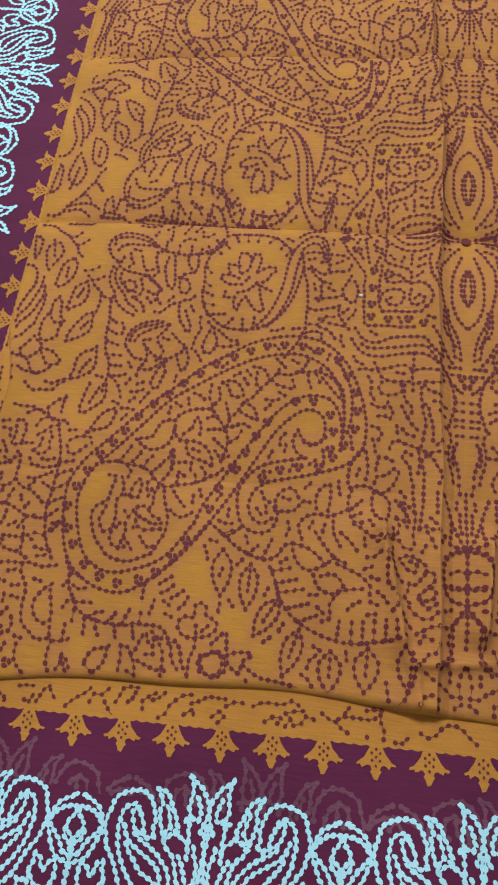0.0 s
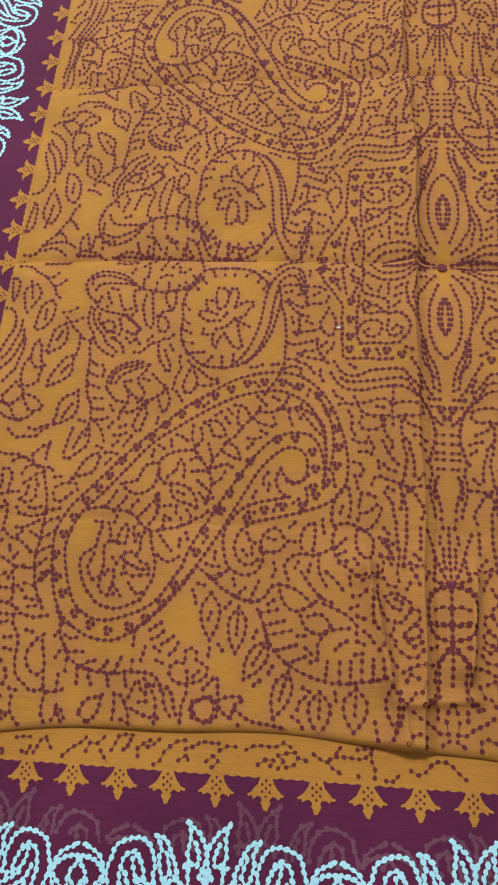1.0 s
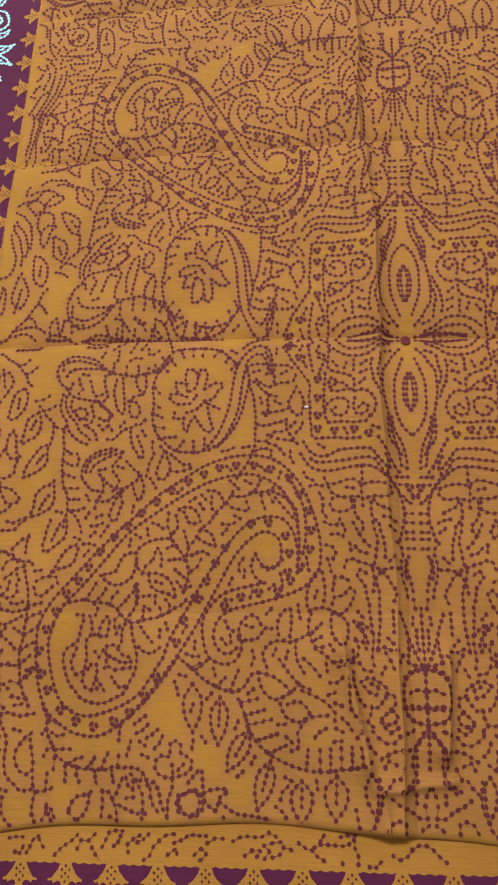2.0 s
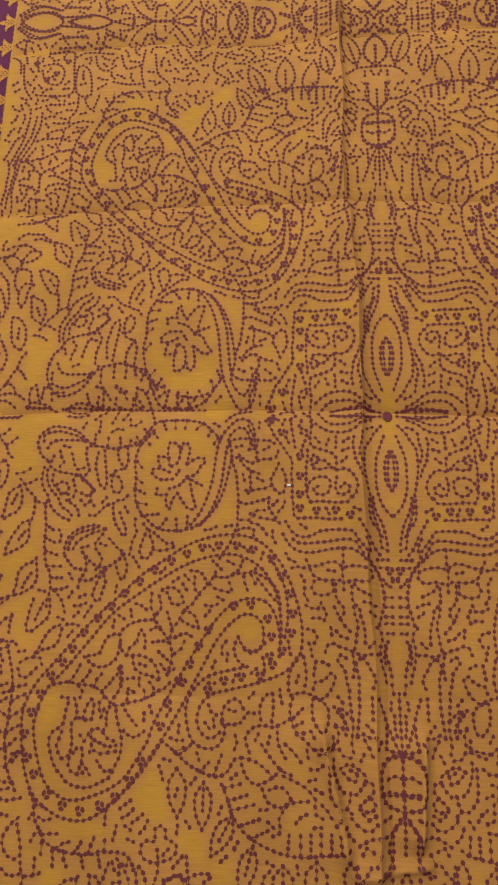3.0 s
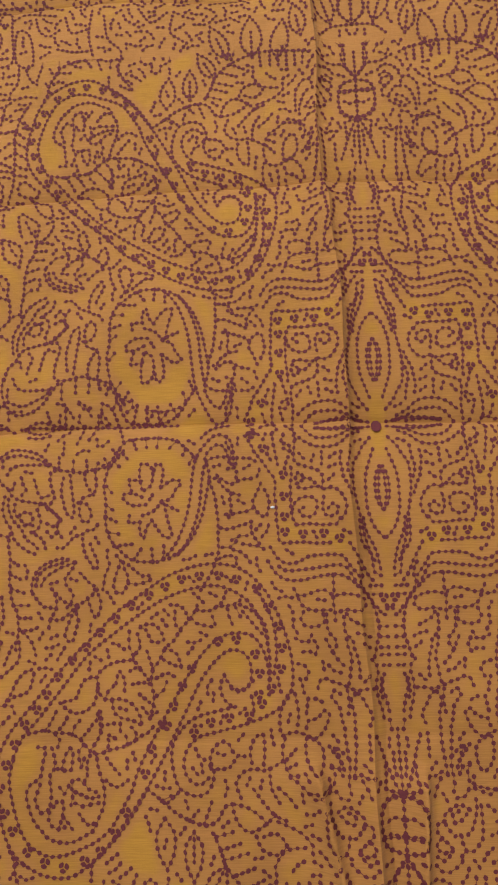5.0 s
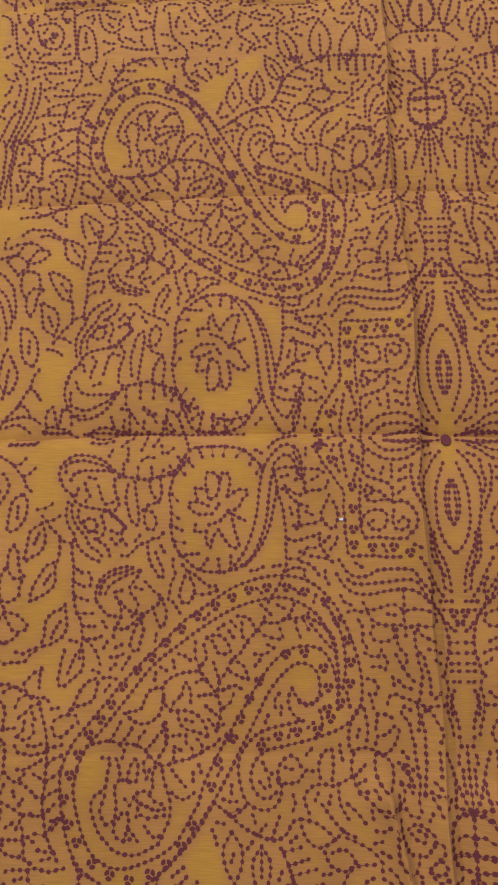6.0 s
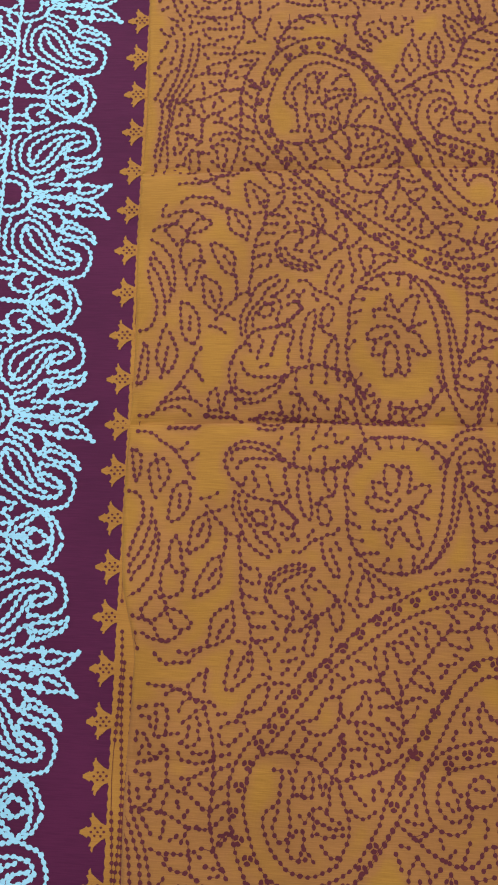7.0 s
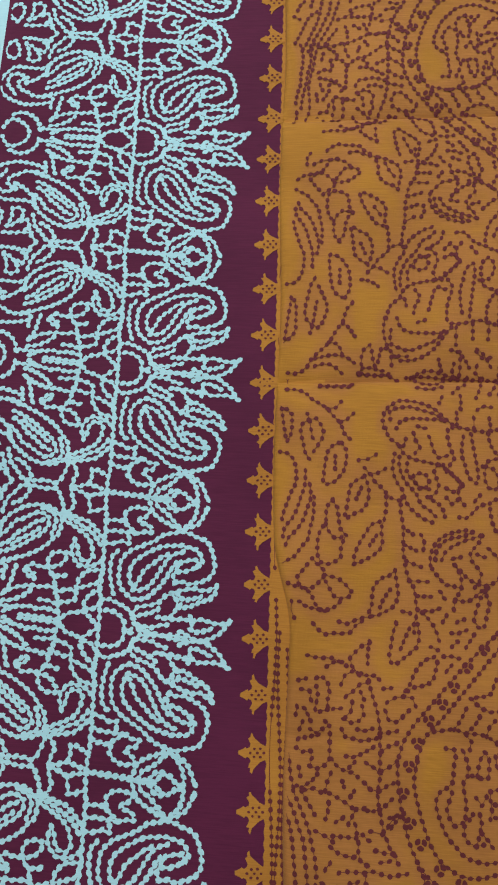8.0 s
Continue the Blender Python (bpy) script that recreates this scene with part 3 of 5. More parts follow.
def spiral_roundel_b():
    return [chain((-237, -222), (-235, -227), (-234, -234), (-237, -238), (-237, -244), (-236, -249), (-236, -256), (-237, -263), (-237, -268), (-234, -272), (-230, -273), (-226, -272)),
            chain((-233, -221), (-232, -216), (-235, -213)),
            chain((-229, -235), (-228, -229), (-226, -224), (-224, -222), (-222, -225), (-222, -231), (-223, -236), (-228, -236), (-232, -235)),
            chain((-228, -256), (-227, -261), (-228, -266), (-230, -273)),
            chain((-232, -256), (-234, -259)),
            chain((-227, -266), (-223, -270), (-221, -273)),
            chain((-230, -247), (-227, -251), (-224, -246)),
            chain((-222, -258), (-221, -252), (-222, -246), (-221, -242), (-217, -242), (-213, -245), (-209, -249), (-205, -250))]


def spiral_roundel_c():
    return [chain((-219, -250), (-214, -252), (-209, -254), (-203, -253)),
            chain((-219, -257), (-214, -259), (-209, -258), (-203, -257)),
            chain((-216, -264), (-213, -268), (-209, -271), (-206, -270)),
            chain((-214, -229), (-216, -234), (-218, -224), (-215, -220)),
            chain((-210, -227), (-212, -233), (-211, -238), (-213, -243))]


def wing_sprig():
    return [chain((-254, -212), (-248, -211), (-242, -210), (-235, -212), (-229, -212), (-223, -213), (-218, -216), (-214, -220), (-210, -224), (-206, -226), (-200, -225), (-194, -223), (-188, -222), (-183, -220), (-179, -218), (-175, -215), (-170, -213), (-166, -209)),
            chain((-242, -210), (-238, -204), (-235, -198)),
            chain((-235, -212), (-230, -207), (-227, -202)),
            chain((-223, -213), (-221, -207), (-218, -204)),
            chain((-217, -216), (-212, -211), (-209, -207)),
            chain((-210, -224), (-206, -218), (-203, -213), (-202, -205), (-203, -198)),
            chain((-200, -225), (-197, -220), (-198, -214), (-193, -216)),
            chain((-184, -220), (-185, -215)),
            chain((-179, -218), (-178, -212), (-181, -209))]


def wing_sprig_b():
    return [chain((-198, -229), (-194, -234), (-189, -239)),
            chain((-198, -243), (-194, -246), (-189, -247), (-183, -243))]


def fern_stem():
    return [chain((-293, -185), (-292, -190), (-290, -196), (-288, -202), (-287, -207), (-286, -214), (-286, -219), (-286, -225), (-286, -231), (-286, -236), (-286, -240), (-287, -247), (-287, -252), (-286, -257), (-285, -262), (-284, -267), (-282, -272), (-280, -277), (-277, -281), (-275, -285)),
            chain((-309, -214), (-307, -218), (-302, -219), (-297, -220), (-292, -219), (-288, -218)),
            chain((-308, -208), (-302, -210), (-297, -207), (-296, -204), (-297, -200)),
            chain((-306, -229), (-301, -229), (-295, -226), (-290, -223)),
            chain((-294, -232), (-290, -234), (-286, -237)),
            chain((-295, -243), (-292, -246), (-287, -247)),
            chain((-293, -258), (-288, -258), (-286, -257))]


def fern_stem_b():
    return [chain((-291, -269), (-288, -270), (-284, -270)),
            chain((-288, -279), (-283, -280), (-278, -280)),
            chain((-285, -285), (-280, -284)),
            chain((-286, -215), (-280, -214), (-276, -213)),
            chain((-285, -225), (-281, -222), (-276, -220)),
            chain((-285, -236), (-280, -233), (-276, -230)),
            chain((-286, -247), (-282, -244), (-278, -242)),
            chain((-286, -258), (-282, -254), (-279, -251)),
            chain((-284, -270), (-281, -266), (-278, -261)),
            chain((-283, -202), (-281, -207), (-277, -208), (-273, -205), (-269, -201)),
            chain((-282, -197), (-277, -194), (-272, -193), (-266, -194), (-265, -198))]


def leaf_sprig():
    return [chain((-293, -162), (-294, -168), (-294, -175)),
            chain((-293, -163), (-298, -165), (-302, -169), (-305, -173), (-303, -178), (-300, -181)),
            chain((-299, -182), (-294, -182), (-289, -182), (-287, -184)),
            chain((-310, -188), (-308, -183), (-303, -180), (-298, -181)),
            chain((-307, -195), (-303, -192), (-298, -187), (-294, -186)),
            chain((-303, -198), (-304, -204), (-307, -207)),
            chain((-296, -196), (-298, -192)),
            chain((-319, -178), (-314, -175), (-310, -175)),
            chain((-331, -172), (-326, -173), (-320, -173), (-315, -173), (-311, -175), (-307, -177)),
            chain((-325, -185), (-322, -184), (-318, -188), (-317, -193), (-318, -198), (-317, -203), (-313, -202), (-310, -202))]


def leaf_sprig_b():
    return [chain((-325, -190), (-324, -195), (-325, -201), (-325, -205), (-321, -204), (-318, -203)),
            chain((-334, -192), (-329, -193), (-328, -198)),
            chain((-328, -215), (-324, -217), (-320, -214), (-316, -212), (-319, -210)),
            chain((-328, -210), (-330, -206), (-332, -203)),
            chain((-327, -219), (-323, -218)),
            chain((-335, -221), (-331, -220), (-327, -219))]


def side_bloom():
    return [chain((-336, -226), (-332, -228), (-328, -227), (-326, -230), (-328, -235), (-324, -237), (-319, -235), (-316, -231), (-316, -227), (-316, -222), (-316, -217)),
            chain((-315, -231), (-311, -235), (-307, -237), (-302, -238), (-299, -240)),
            chain((-304, -235), (-301, -232)),
            chain((-332, -248), (-328, -245), (-324, -242), (-323, -240)),
            chain((-335, -247), (-330, -249), (-325, -248), (-320, -250), (-316, -250), (-311, -252), (-307, -254), (-302, -257)),
            chain((-318, -249), (-317, -244), (-315, -239)),
            chain((-307, -246), (-308, -243)),
            chain((-303, -251), (-301, -248)),
            chain((-313, -273), (-308, -273), (-303, -273), (-299, -273), (-296, -271), (-292, -274))]


def side_bloom_b():
    return [chain((-304, -266), (-302, -262), (-300, -258), (-295, -257)),
            chain((-300, -266), (-299, -271), (-298, -276), (-298, -281), (-296, -286), (-293, -287)),
            chain((-314, -279), (-309, -282), (-304, -283), (-299, -283), (-298, -280)),
            chain((-323, -271), (-318, -273), (-313, -276)),
            chain((-309, -292), (-304, -291), (-299, -291), (-294, -291), (-289, -290), (-285, -291), (-280, -292), (-275, -291), (-270, -290))]


def edge_arc():
    return [chain((-344, -244), (-342, -250), (-339, -256), (-336, -262), (-333, -270), (-330, -277), (-329, -285), (-328, -292), (-327, -300)),
            chain((-348, -246), (-345, -252), (-342, -260), (-339, -267), (-337, -275), (-336, -282), (-335, -290), (-334, -299)),
            chain((-337, -250), (-334, -256), (-330, -264), (-327, -271), (-325, -279), (-323, -286), (-322, -295)),
            chain((-332, -250), (-328, -256), (-324, -262))]


def edge_leaf():
    return [chain((-354, -14), (-350, -16), (-346, -20), (-346, -26), (-346, -32), (-349, -38), (-350, -33), (-351, -28), (-352, -22), (-353, -16)),
            chain((-336, -19), (-334, -25), (-333, -31), (-332, -35)),
            chain((-335, -23), (-339, -26), (-340, -31), (-338, -39), (-337, -44), (-334, -49)),
            chain((-335, -23), (-330, -22), (-326, -28), (-325, -33), (-328, -39), (-331, -44)),
            chain((-350, -2), (-344, -2), (-338, -4), (-334, -8), (-329, -11), (-323, -15), (-318, -21), (-314, -25), (-312, -31), (-308, -35)),
            chain((-323, -15), (-317, -14), (-314, -10)),
            chain((-314, -24), (-310, -22), (-306, -18))]


def edge_leaf_b():
    return [chain((-315, -38), (-319, -40), (-322, -44), (-323, -49), (-324, -57), (-324, -65), (-318, -64), (-314, -60), (-311, -55), (-310, -49), (-310, -43), (-313, -38)),
            chain((-317, -47), (-317, -55)),
            chain((-302, -49), (-296, -48), (-291, -45)),
            chain((-298, -54), (-294, -58), (-290, -57), (-285, -54)),
            chain((-294, -58), (-291, -63), (-286, -67), (-282, -72), (-276, -74)),
            chain((-298, -59), (-296, -64), (-295, -70), (-296, -76), (-299, -81), (-305, -84), (-310, -87), (-309, -80), (-308, -73), (-307, -66), (-303, -62), (-299, -60)),
            chain((-300, -67), (-303, -74))]


def edge_leaf_c():
    return [chain((-284, -72), (-284, -79), (-285, -86), (-287, -93), (-286, -100), (-288, -106), (-293, -110), (-298, -113), (-304, -115), (-303, -108), (-300, -101), (-297, -96), (-293, -90), (-288, -88)),
            chain((-290, -97), (-294, -103))]


def edge_plume():
    return [chain((-353, -45), (-348, -46), (-344, -50), (-342, -57), (-342, -65), (-345, -72), (-347, -78), (-349, -84), (-350, -89)),
            chain((-336, -57), (-336, -65), (-337, -70), (-339, -76), (-341, -83), (-344, -89), (-348, -94), (-349, -100)),
            chain((-333, -66), (-332, -74), (-334, -81), (-337, -90), (-341, -96), (-345, -100), (-347, -105)),
            chain((-330, -74), (-330, -85), (-332, -94), (-333, -101), (-337, -106), (-341, -112), (-346, -115), (-349, -117))]


def edge_plume_b():
    return [chain((-318, -75), (-321, -79), (-322, -84), (-322, -90), (-324, -93), (-326, -97), (-327, -104), (-326, -113), (-322, -116), (-317, -115), (-312, -111), (-312, -104), (-309, -98), (-313, -93), (-314, -86), (-315, -80), (-318, -76)),
            chain((-322, -91), (-319, -97), (-315, -100), (-312, -99)),
            chain((-333, -117), (-336, -121), (-339, -125), (-338, -129), (-332, -132), (-327, -129), (-322, -123), (-324, -118), (-327, -116), (-330, -113)),
            chain((-348, -126), (-343, -130), (-337, -131), (-331, -134), (-328, -139), (-325, -144), (-319, -144), (-315, -142), (-312, -139))]


def edge_plume_c():
    return [chain((-322, -123), (-316, -124), (-311, -126), (-307, -130), (-304, -134), (-308, -136), (-314, -137), (-318, -132), (-321, -127)),
            chain((-337, -140), (-332, -143), (-326, -144), (-321, -145)),
            chain((-342, -140), (-342, -147), (-340, -150))]


def drop_leaf():
    return [chain((-278, -118), (-281, -121), (-286, -123), (-290, -127), (-292, -132), (-292, -139), (-294, -146), (-289, -146), (-283, -143), (-278, -139), (-276, -132), (-277, -125), (-278, -118)),
            chain((-281, -130), (-285, -136), (-287, -141)),
            chain((-312, -151), (-307, -152), (-303, -150), (-298, -148), (-293, -147)),
            chain((-328, -153), (-324, -157), (-320, -159), (-315, -158), (-310, -158), (-305, -157), (-302, -153), (-298, -150)),
            chain((-264, -150), (-263, -156), (-264, -163), (-269, -168), (-274, -172), (-278, -175), (-281, -171), (-280, -164), (-279, -157), (-277, -150)),
            chain((-269, -153), (-272, -160), (-274, -165))]


def drop_leaf_b():
    return [chain((-254, -169), (-259, -171), (-263, -175), (-266, -180), (-269, -187), (-272, -191), (-265, -187), (-260, -186), (-255, -183), (-253, -177), (-252, -172))]


def hem_branch():
    return [chain((-263, -287), (-260, -292), (-259, -300), (-257, -305), (-253, -311), (-251, -316), (-246, -319), (-241, -322), (-235, -323), (-229, -324), (-222, -324), (-215, -324), (-210, -322), (-204, -322), (-198, -322), (-193, -322), (-188, -325), (-185, -329)),
            chain((-258, -294), (-253, -295)),
            chain((-255, -302), (-251, -304), (-247, -303)),
            chain((-251, -313), (-245, -312), (-241, -312)),
            chain((-240, -321), (-236, -318), (-232, -317)),
            chain((-227, -323), (-224, -319), (-223, -317)),
            chain((-217, -323), (-216, -319), (-214, -314)),
            chain((-206, -321), (-206, -315)),
            chain((-260, -300), (-262, -303)),
            chain((-253, -311), (-257, -313), (-259, -317)),
            chain((-251, -318), (-251, -325))]


def hem_branch_b():
    return [chain((-235, -323), (-234, -329), (-232, -332)),
            chain((-222, -325), (-220, -332)),
            chain((-210, -324), (-208, -331)),
            chain((-243, -323), (-242, -328), (-242, -332)),
            chain((-255, -328), (-255, -333), (-255, -338))]


def hem_leaf():
    return [chain((-270, -303), (-275, -307), (-278, -312), (-280, -317), (-278, -323), (-275, -327), (-270, -329), (-266, -327), (-266, -321), (-268, -314), (-270, -307)),
            chain((-294, -292), (-293, -298), (-289, -303), (-287, -309), (-287, -314), (-287, -320), (-286, -326), (-284, -331), (-280, -334), (-276, -337), (-272, -340), (-267, -338), (-262, -339), (-257, -339), (-251, -337)),
            chain((-265, -331), (-265, -334), (-262, -339), (-263, -345), (-263, -352), (-261, -357), (-257, -361)),
            chain((-257, -361), (-255, -356), (-253, -353), (-253, -347), (-250, -349), (-247, -354), (-246, -359)),
            chain((-237, -349), (-235, -344), (-232, -341), (-228, -340), (-223, -338))]


def hem_leaf_b():
    return [chain((-237, -351), (-232, -355)),
            chain((-230, -355), (-226, -351), (-224, -346), (-224, -340)),
            chain((-215, -337), (-214, -344), (-214, -351), (-214, -357)),
            chain((-215, -337), (-211, -337), (-207, -342), (-204, -348), (-203, -354)),
            chain((-207, -342), (-205, -338), (-204, -336), (-203, -331), (-200, -327), (-198, -332), (-194, -335), (-194, -328), (-190, -331), (-188, -325)),
            chain((-202, -345), (-197, -347), (-190, -349), (-184, -349)),
            chain((-186, -352), (-186, -345), (-187, -338), (-190, -333), (-196, -326)),
            chain((-184, -332), (-180, -330), (-176, -335), (-174, -342), (-172, -346)),
            chain((-180, -330), (-182, -335), (-180, -342), (-176, -347))]


def hem_blossom():
    return [chain((-170, -311), (-170, -305), (-166, -304), (-163, -306), (-162, -312), (-156, -314), (-154, -318), (-156, -322), (-160, -325), (-165, -326), (-169, -327), (-175, -326), (-179, -323), (-180, -318), (-177, -314), (-171, -314)),
            chain((-168, -319), (-167, -325), (-167, -328), (-167, -334), (-169, -339), (-169, -344), (-169, -350)),
            loop((-163, -342), (-162, -337), (-157, -336), (-152, -334), (-148, -338), (-148, -344), (-151, -348), (-157, -348), (-161, -347))]


def edge_line():
    return [chain((-352, -200), (-351, -208), (-349, -216), (-349, -224), (-348, -233), (-348, -241), (-350, -249)),
            chain((-348, -196), (-347, -206), (-345, -216), (-344, -225), (-342, -235), (-342, -243), (-340, -250)),
            chain((-344, -186), (-342, -193), (-342, -202), (-343, -212), (-342, -222), (-340, -231), (-339, -241), (-337, -248)),
            chain((-354, -251), (-350, -260), (-347, -268), (-344, -274), (-339, -278))]


def tuck_flower():
    return [chain((-45, -256), (-45, -262), (-43, -269), (-41, -274), (-38, -277)),
            chain((-40, -262), (-34, -259), (-28, -262), (-24, -265)),
            chain((-38, -265), (-34, -269), (-30, -270), (-29, -265), (-33, -263)),
            chain((-24, -271), (-26, -274), (-29, -278), (-33, -277), (-34, -282), (-36, -287), (-33, -290)),
            chain((-23, -269), (-19, -270), (-18, -275), (-21, -279)),
            chain((-27, -285), (-23, -281), (-19, -280), (-17, -285), (-22, -288), (-27, -287)),
            chain((-25, -290), (-22, -293), (-17, -290)),
            chain((-33, -293), (-29, -297), (-23, -300), (-18, -298), (-16, -295)),
            chain((-36, -287), (-41, -287), (-44, -284), (-47, -280), (-48, -273), (-48, -266), (-48, -260))]


def column_ring():
    return [chain((2, -253), (-4, -253), (-10, -257), (-12, -263), (-12, -270), (-12, -277), (-10, -282), (-6, -286), (0, -287), (3, -288)),
            chain((2, -277), (-1, -277), (-5, -276), (-11, -277)),
            chain((2, -267), (-3, -266), (-7, -268)),
            chain((3, -289), (-1, -294), (-4, -299), (-8, -303), (-13, -303), (-19, -304), (-23, -306), (-28, -309)),
            chain((-5, -303), (-5, -310), (-5, -315), (-7, -320), (-11, -324), (-16, -327)),
            chain((-19, -312), (-24, -310), (-26, -314)),
            chain((-17, -320), (-16, -317), (-14, -314)),
            chain((-30, -321), (-31, -328), (-31, -334), (-32, -341), (-34, -349), (-40, -353), (-46, -352))]


def column_ring_b():
    return [chain((-27, -328), (-23, -324), (-21, -321)),
            chain((-45, -340), (-44, -345), (-43, -350)),
            chain((-22, -332), (-18, -335), (-15, -337), (-11, -338), (-8, -341), (-5, -343), (0, -343)),
            chain((-1, -336), (-1, -340), (0, -343)),
            chain((-25, -350), (-22, -345), (-18, -344), (-14, -346), (-14, -351))]


def column_bud():
    return [chain((-12, -216), (-9, -224), (-7, -231), (-4, -239), (-2, -244), (1, -250)),
            chain((-1, -227), (-1, -235), (0, -240)),
            chain((-7, -235), (-7, -242), (-8, -248), (-4, -250), (1, -251)),
            chain((-43, -234), (-41, -240), (-42, -245), (-45, -249)),
            chain((-31, -230), (-31, -236), (-32, -245), (-31, -251)),
            chain((-28, -241), (-24, -239), (-20, -241), (-15, -241)),
            chain((-38, -236), (-37, -230), (-41, -222), (-35, -226)),
            chain((-45, -242), (-45, -247), (-51, -249), (-58, -250))]


def petal_star():
    return [loop((2, -30), (-1, -36), (-2, -42), (-2, -50), (-1, -56), (3, -62), (5, -56), (6, -48), (5, -42), (5, -36)),
            chain((-2, -17), (-5, -25), (-8, -34), (-9, -42), (-9, -50), (-9, -58), (-8, -64), (-6, -71), (-4, -75), (-1, -79), (2, -82)),
            chain((-4, -8), (-10, -15), (-13, -21), (-17, -27), (-18, -36), (-18, -46), (-16, -58), (-14, -68), (-13, -75), (-12, -81), (-10, -87), (-8, -93), (-6, -98)),
            chain((-12, -68), (-11, -75), (-9, -81), (-6, -87), (-4, -93), (-3, -98), (-2, -104))]


def petal_star_b():
    return [chain((-54, 3), (-48, -4), (-42, -7), (-36, -7), (-30, -7), (-24, -5), (-18, -2), (-11, 0)),
            chain((-56, -6), (-51, -10), (-45, -13), (-39, -14), (-32, -14), (-26, -12), (-20, -7), (-12, -3)),
            chain((-26, -19), (-27, -25), (-26, -31), (-25, -38), (-22, -44), (-20, -50)),
            chain((-19, -15), (-20, -23), (-22, -31), (-20, -38)),
            chain((-44, 1), (-36, 0), (-27, 0), (-19, 1))]


def lattice_square():
    return [chain((-97, -3), (-93, -9), (-90, -16), (-86, -21), (-82, -27), (-79, -32), (-76, -36), (-75, -42), (-76, -48), (-75, -56), (-75, -62), (-75, -68), (-74, -74), (-74, -80), (-72, -84), (-66, -84), (-60, -84), (-54, -84), (-48, -85), (-42, -85), (-37, -85)),
            rosettes((-92, -2), (-84, -13), (-69, -34), (-69, -50), (-69, -65), (-69, -76), (-56, -78), (-41, -78), (-30, -82)),
            chain((-63, -29), (-63, -35), (-64, -43), (-64, -52), (-64, -60), (-63, -66), (-61, -71), (-55, -71), (-49, -71), (-43, -72), (-37, -72), (-32, -72), (-29, -68))]


def lattice_square_b():
    return [chain((-76, -1), (-76, -8), (-75, -14), (-74, -20), (-73, -26)),
            chain((-68, -3), (-70, -10), (-65, -10), (-63, -16), (-68, -14)),
            chain((-61, 1), (-60, -6), (-60, -12), (-61, -18), (-60, -25), (-56, -27), (-50, -29), (-45, -31), (-41, -34), (-40, -40), (-41, -45)),
            chain((-60, -37), (-58, -33), (-55, -35), (-56, -40), (-59, -41)),
            chain((-58, -44), (-53, -45), (-48, -44), (-43, -44), (-40, -46), (-34, -45), (-30, -47), (-26, -52), (-24, -58), (-25, -64), (-28, -68))]


def lattice_square_c():
    return [chain((-63, -60), (-61, -55), (-57, -52), (-51, -51), (-46, -53), (-45, -58), (-47, -64), (-52, -66), (-57, -64), (-58, -60), (-55, -59)),
            chain((-40, -52), (-41, -58), (-40, -64), (-36, -66), (-31, -64), (-30, -60), (-34, -57), (-37, -60)),
            chain((-54, -37), (-49, -38), (-46, -41))]


def stem_branch():
    return [chain((-120, -35), (-114, -36), (-109, -40), (-104, -38), (-97, -36), (-93, -36)),
            chain((-118, -33), (-116, -39), (-112, -43), (-108, -46), (-102, -48)),
            chain((-111, -3), (-111, -9), (-107, -16), (-109, -22), (-105, -26), (-103, -20)),
            chain((-110, -28), (-104, -28), (-104, -35)),
            chain((-86, -40), (-89, -47), (-92, -52), (-91, -58), (-88, -62), (-83, -65), (-81, -60), (-80, -52), (-83, -45)),
            chain((-112, -62), (-107, -62), (-102, -61), (-96, -60), (-92, -58)),
            chain((-110, -64), (-108, -58), (-109, -51), (-108, -47))]


def stem_branch_b():
    return [chain((-124, -37), (-122, -43), (-120, -49), (-119, -58), (-118, -66), (-118, -74), (-118, -82), (-118, -90), (-120, -96), (-123, -104), (-127, -110), (-131, -116)),
            chain((-116, -72), (-110, -73), (-104, -71), (-99, -70), (-93, -68), (-94, -74), (-91, -80), (-88, -84)),
            chain((-108, -81), (-102, -78), (-97, -78)),
            chain((-100, -84), (-94, -85), (-88, -86), (-85, -88)),
            chain((-115, -86), (-109, -86), (-105, -82)),
            chain((-117, -94), (-111, -92), (-105, -94), (-105, -98)),
            chain((-107, -88), (-101, -90), (-97, -94), (-95, -97))]


def column_flower():
    return [chain((-36, -108), (-36, -114), (-36, -120), (-37, -126), (-36, -132), (-36, -139)),
            chain((-64, -117), (-61, -122), (-55, -121), (-49, -119), (-43, -118), (-38, -121)),
            chain((-61, -124), (-58, -129), (-52, -132), (-46, -132), (-39, -132)),
            chain((-34, -122), (-28, -121), (-22, -122), (-16, -124), (-14, -128), (-16, -132), (-22, -133), (-27, -132), (-32, -133)),
            chain((-58, -133), (-60, -139), (-56, -143), (-50, -143), (-44, -141), (-44, -135)),
            chain((-28, -135), (-25, -139), (-21, -141), (-17, -143)),
            chain((-42, -135), (-42, -141), (-41, -147), (-37, -151), (-36, -156), (-39, -160))]


def column_flower_b():
    return [chain((-30, -137), (-30, -143), (-29, -149), (-25, -152), (-24, -158), (-22, -164), (-21, -171), (-21, -177)),
            chain((-29, -152), (-28, -158), (-26, -164), (-27, -171), (-28, -179), (-30, -186), (-29, -193), (-30, -201)),
            chain((-64, -151), (-60, -153), (-55, -153), (-53, -149)),
            chain((-59, -160), (-54, -160), (-51, -162), (-49, -156), (-51, -153)),
            chain((-63, -168), (-59, -169), (-56, -173), (-58, -178)),
            chain((-50, -184), (-48, -179), (-44, -178), (-40, -180), (-33, -182), (-29, -184), (-23, -186), (-18, -185), (-12, -185)),
            chain((-43, -152), (-39, -160), (-35, -166), (-32, -169))]


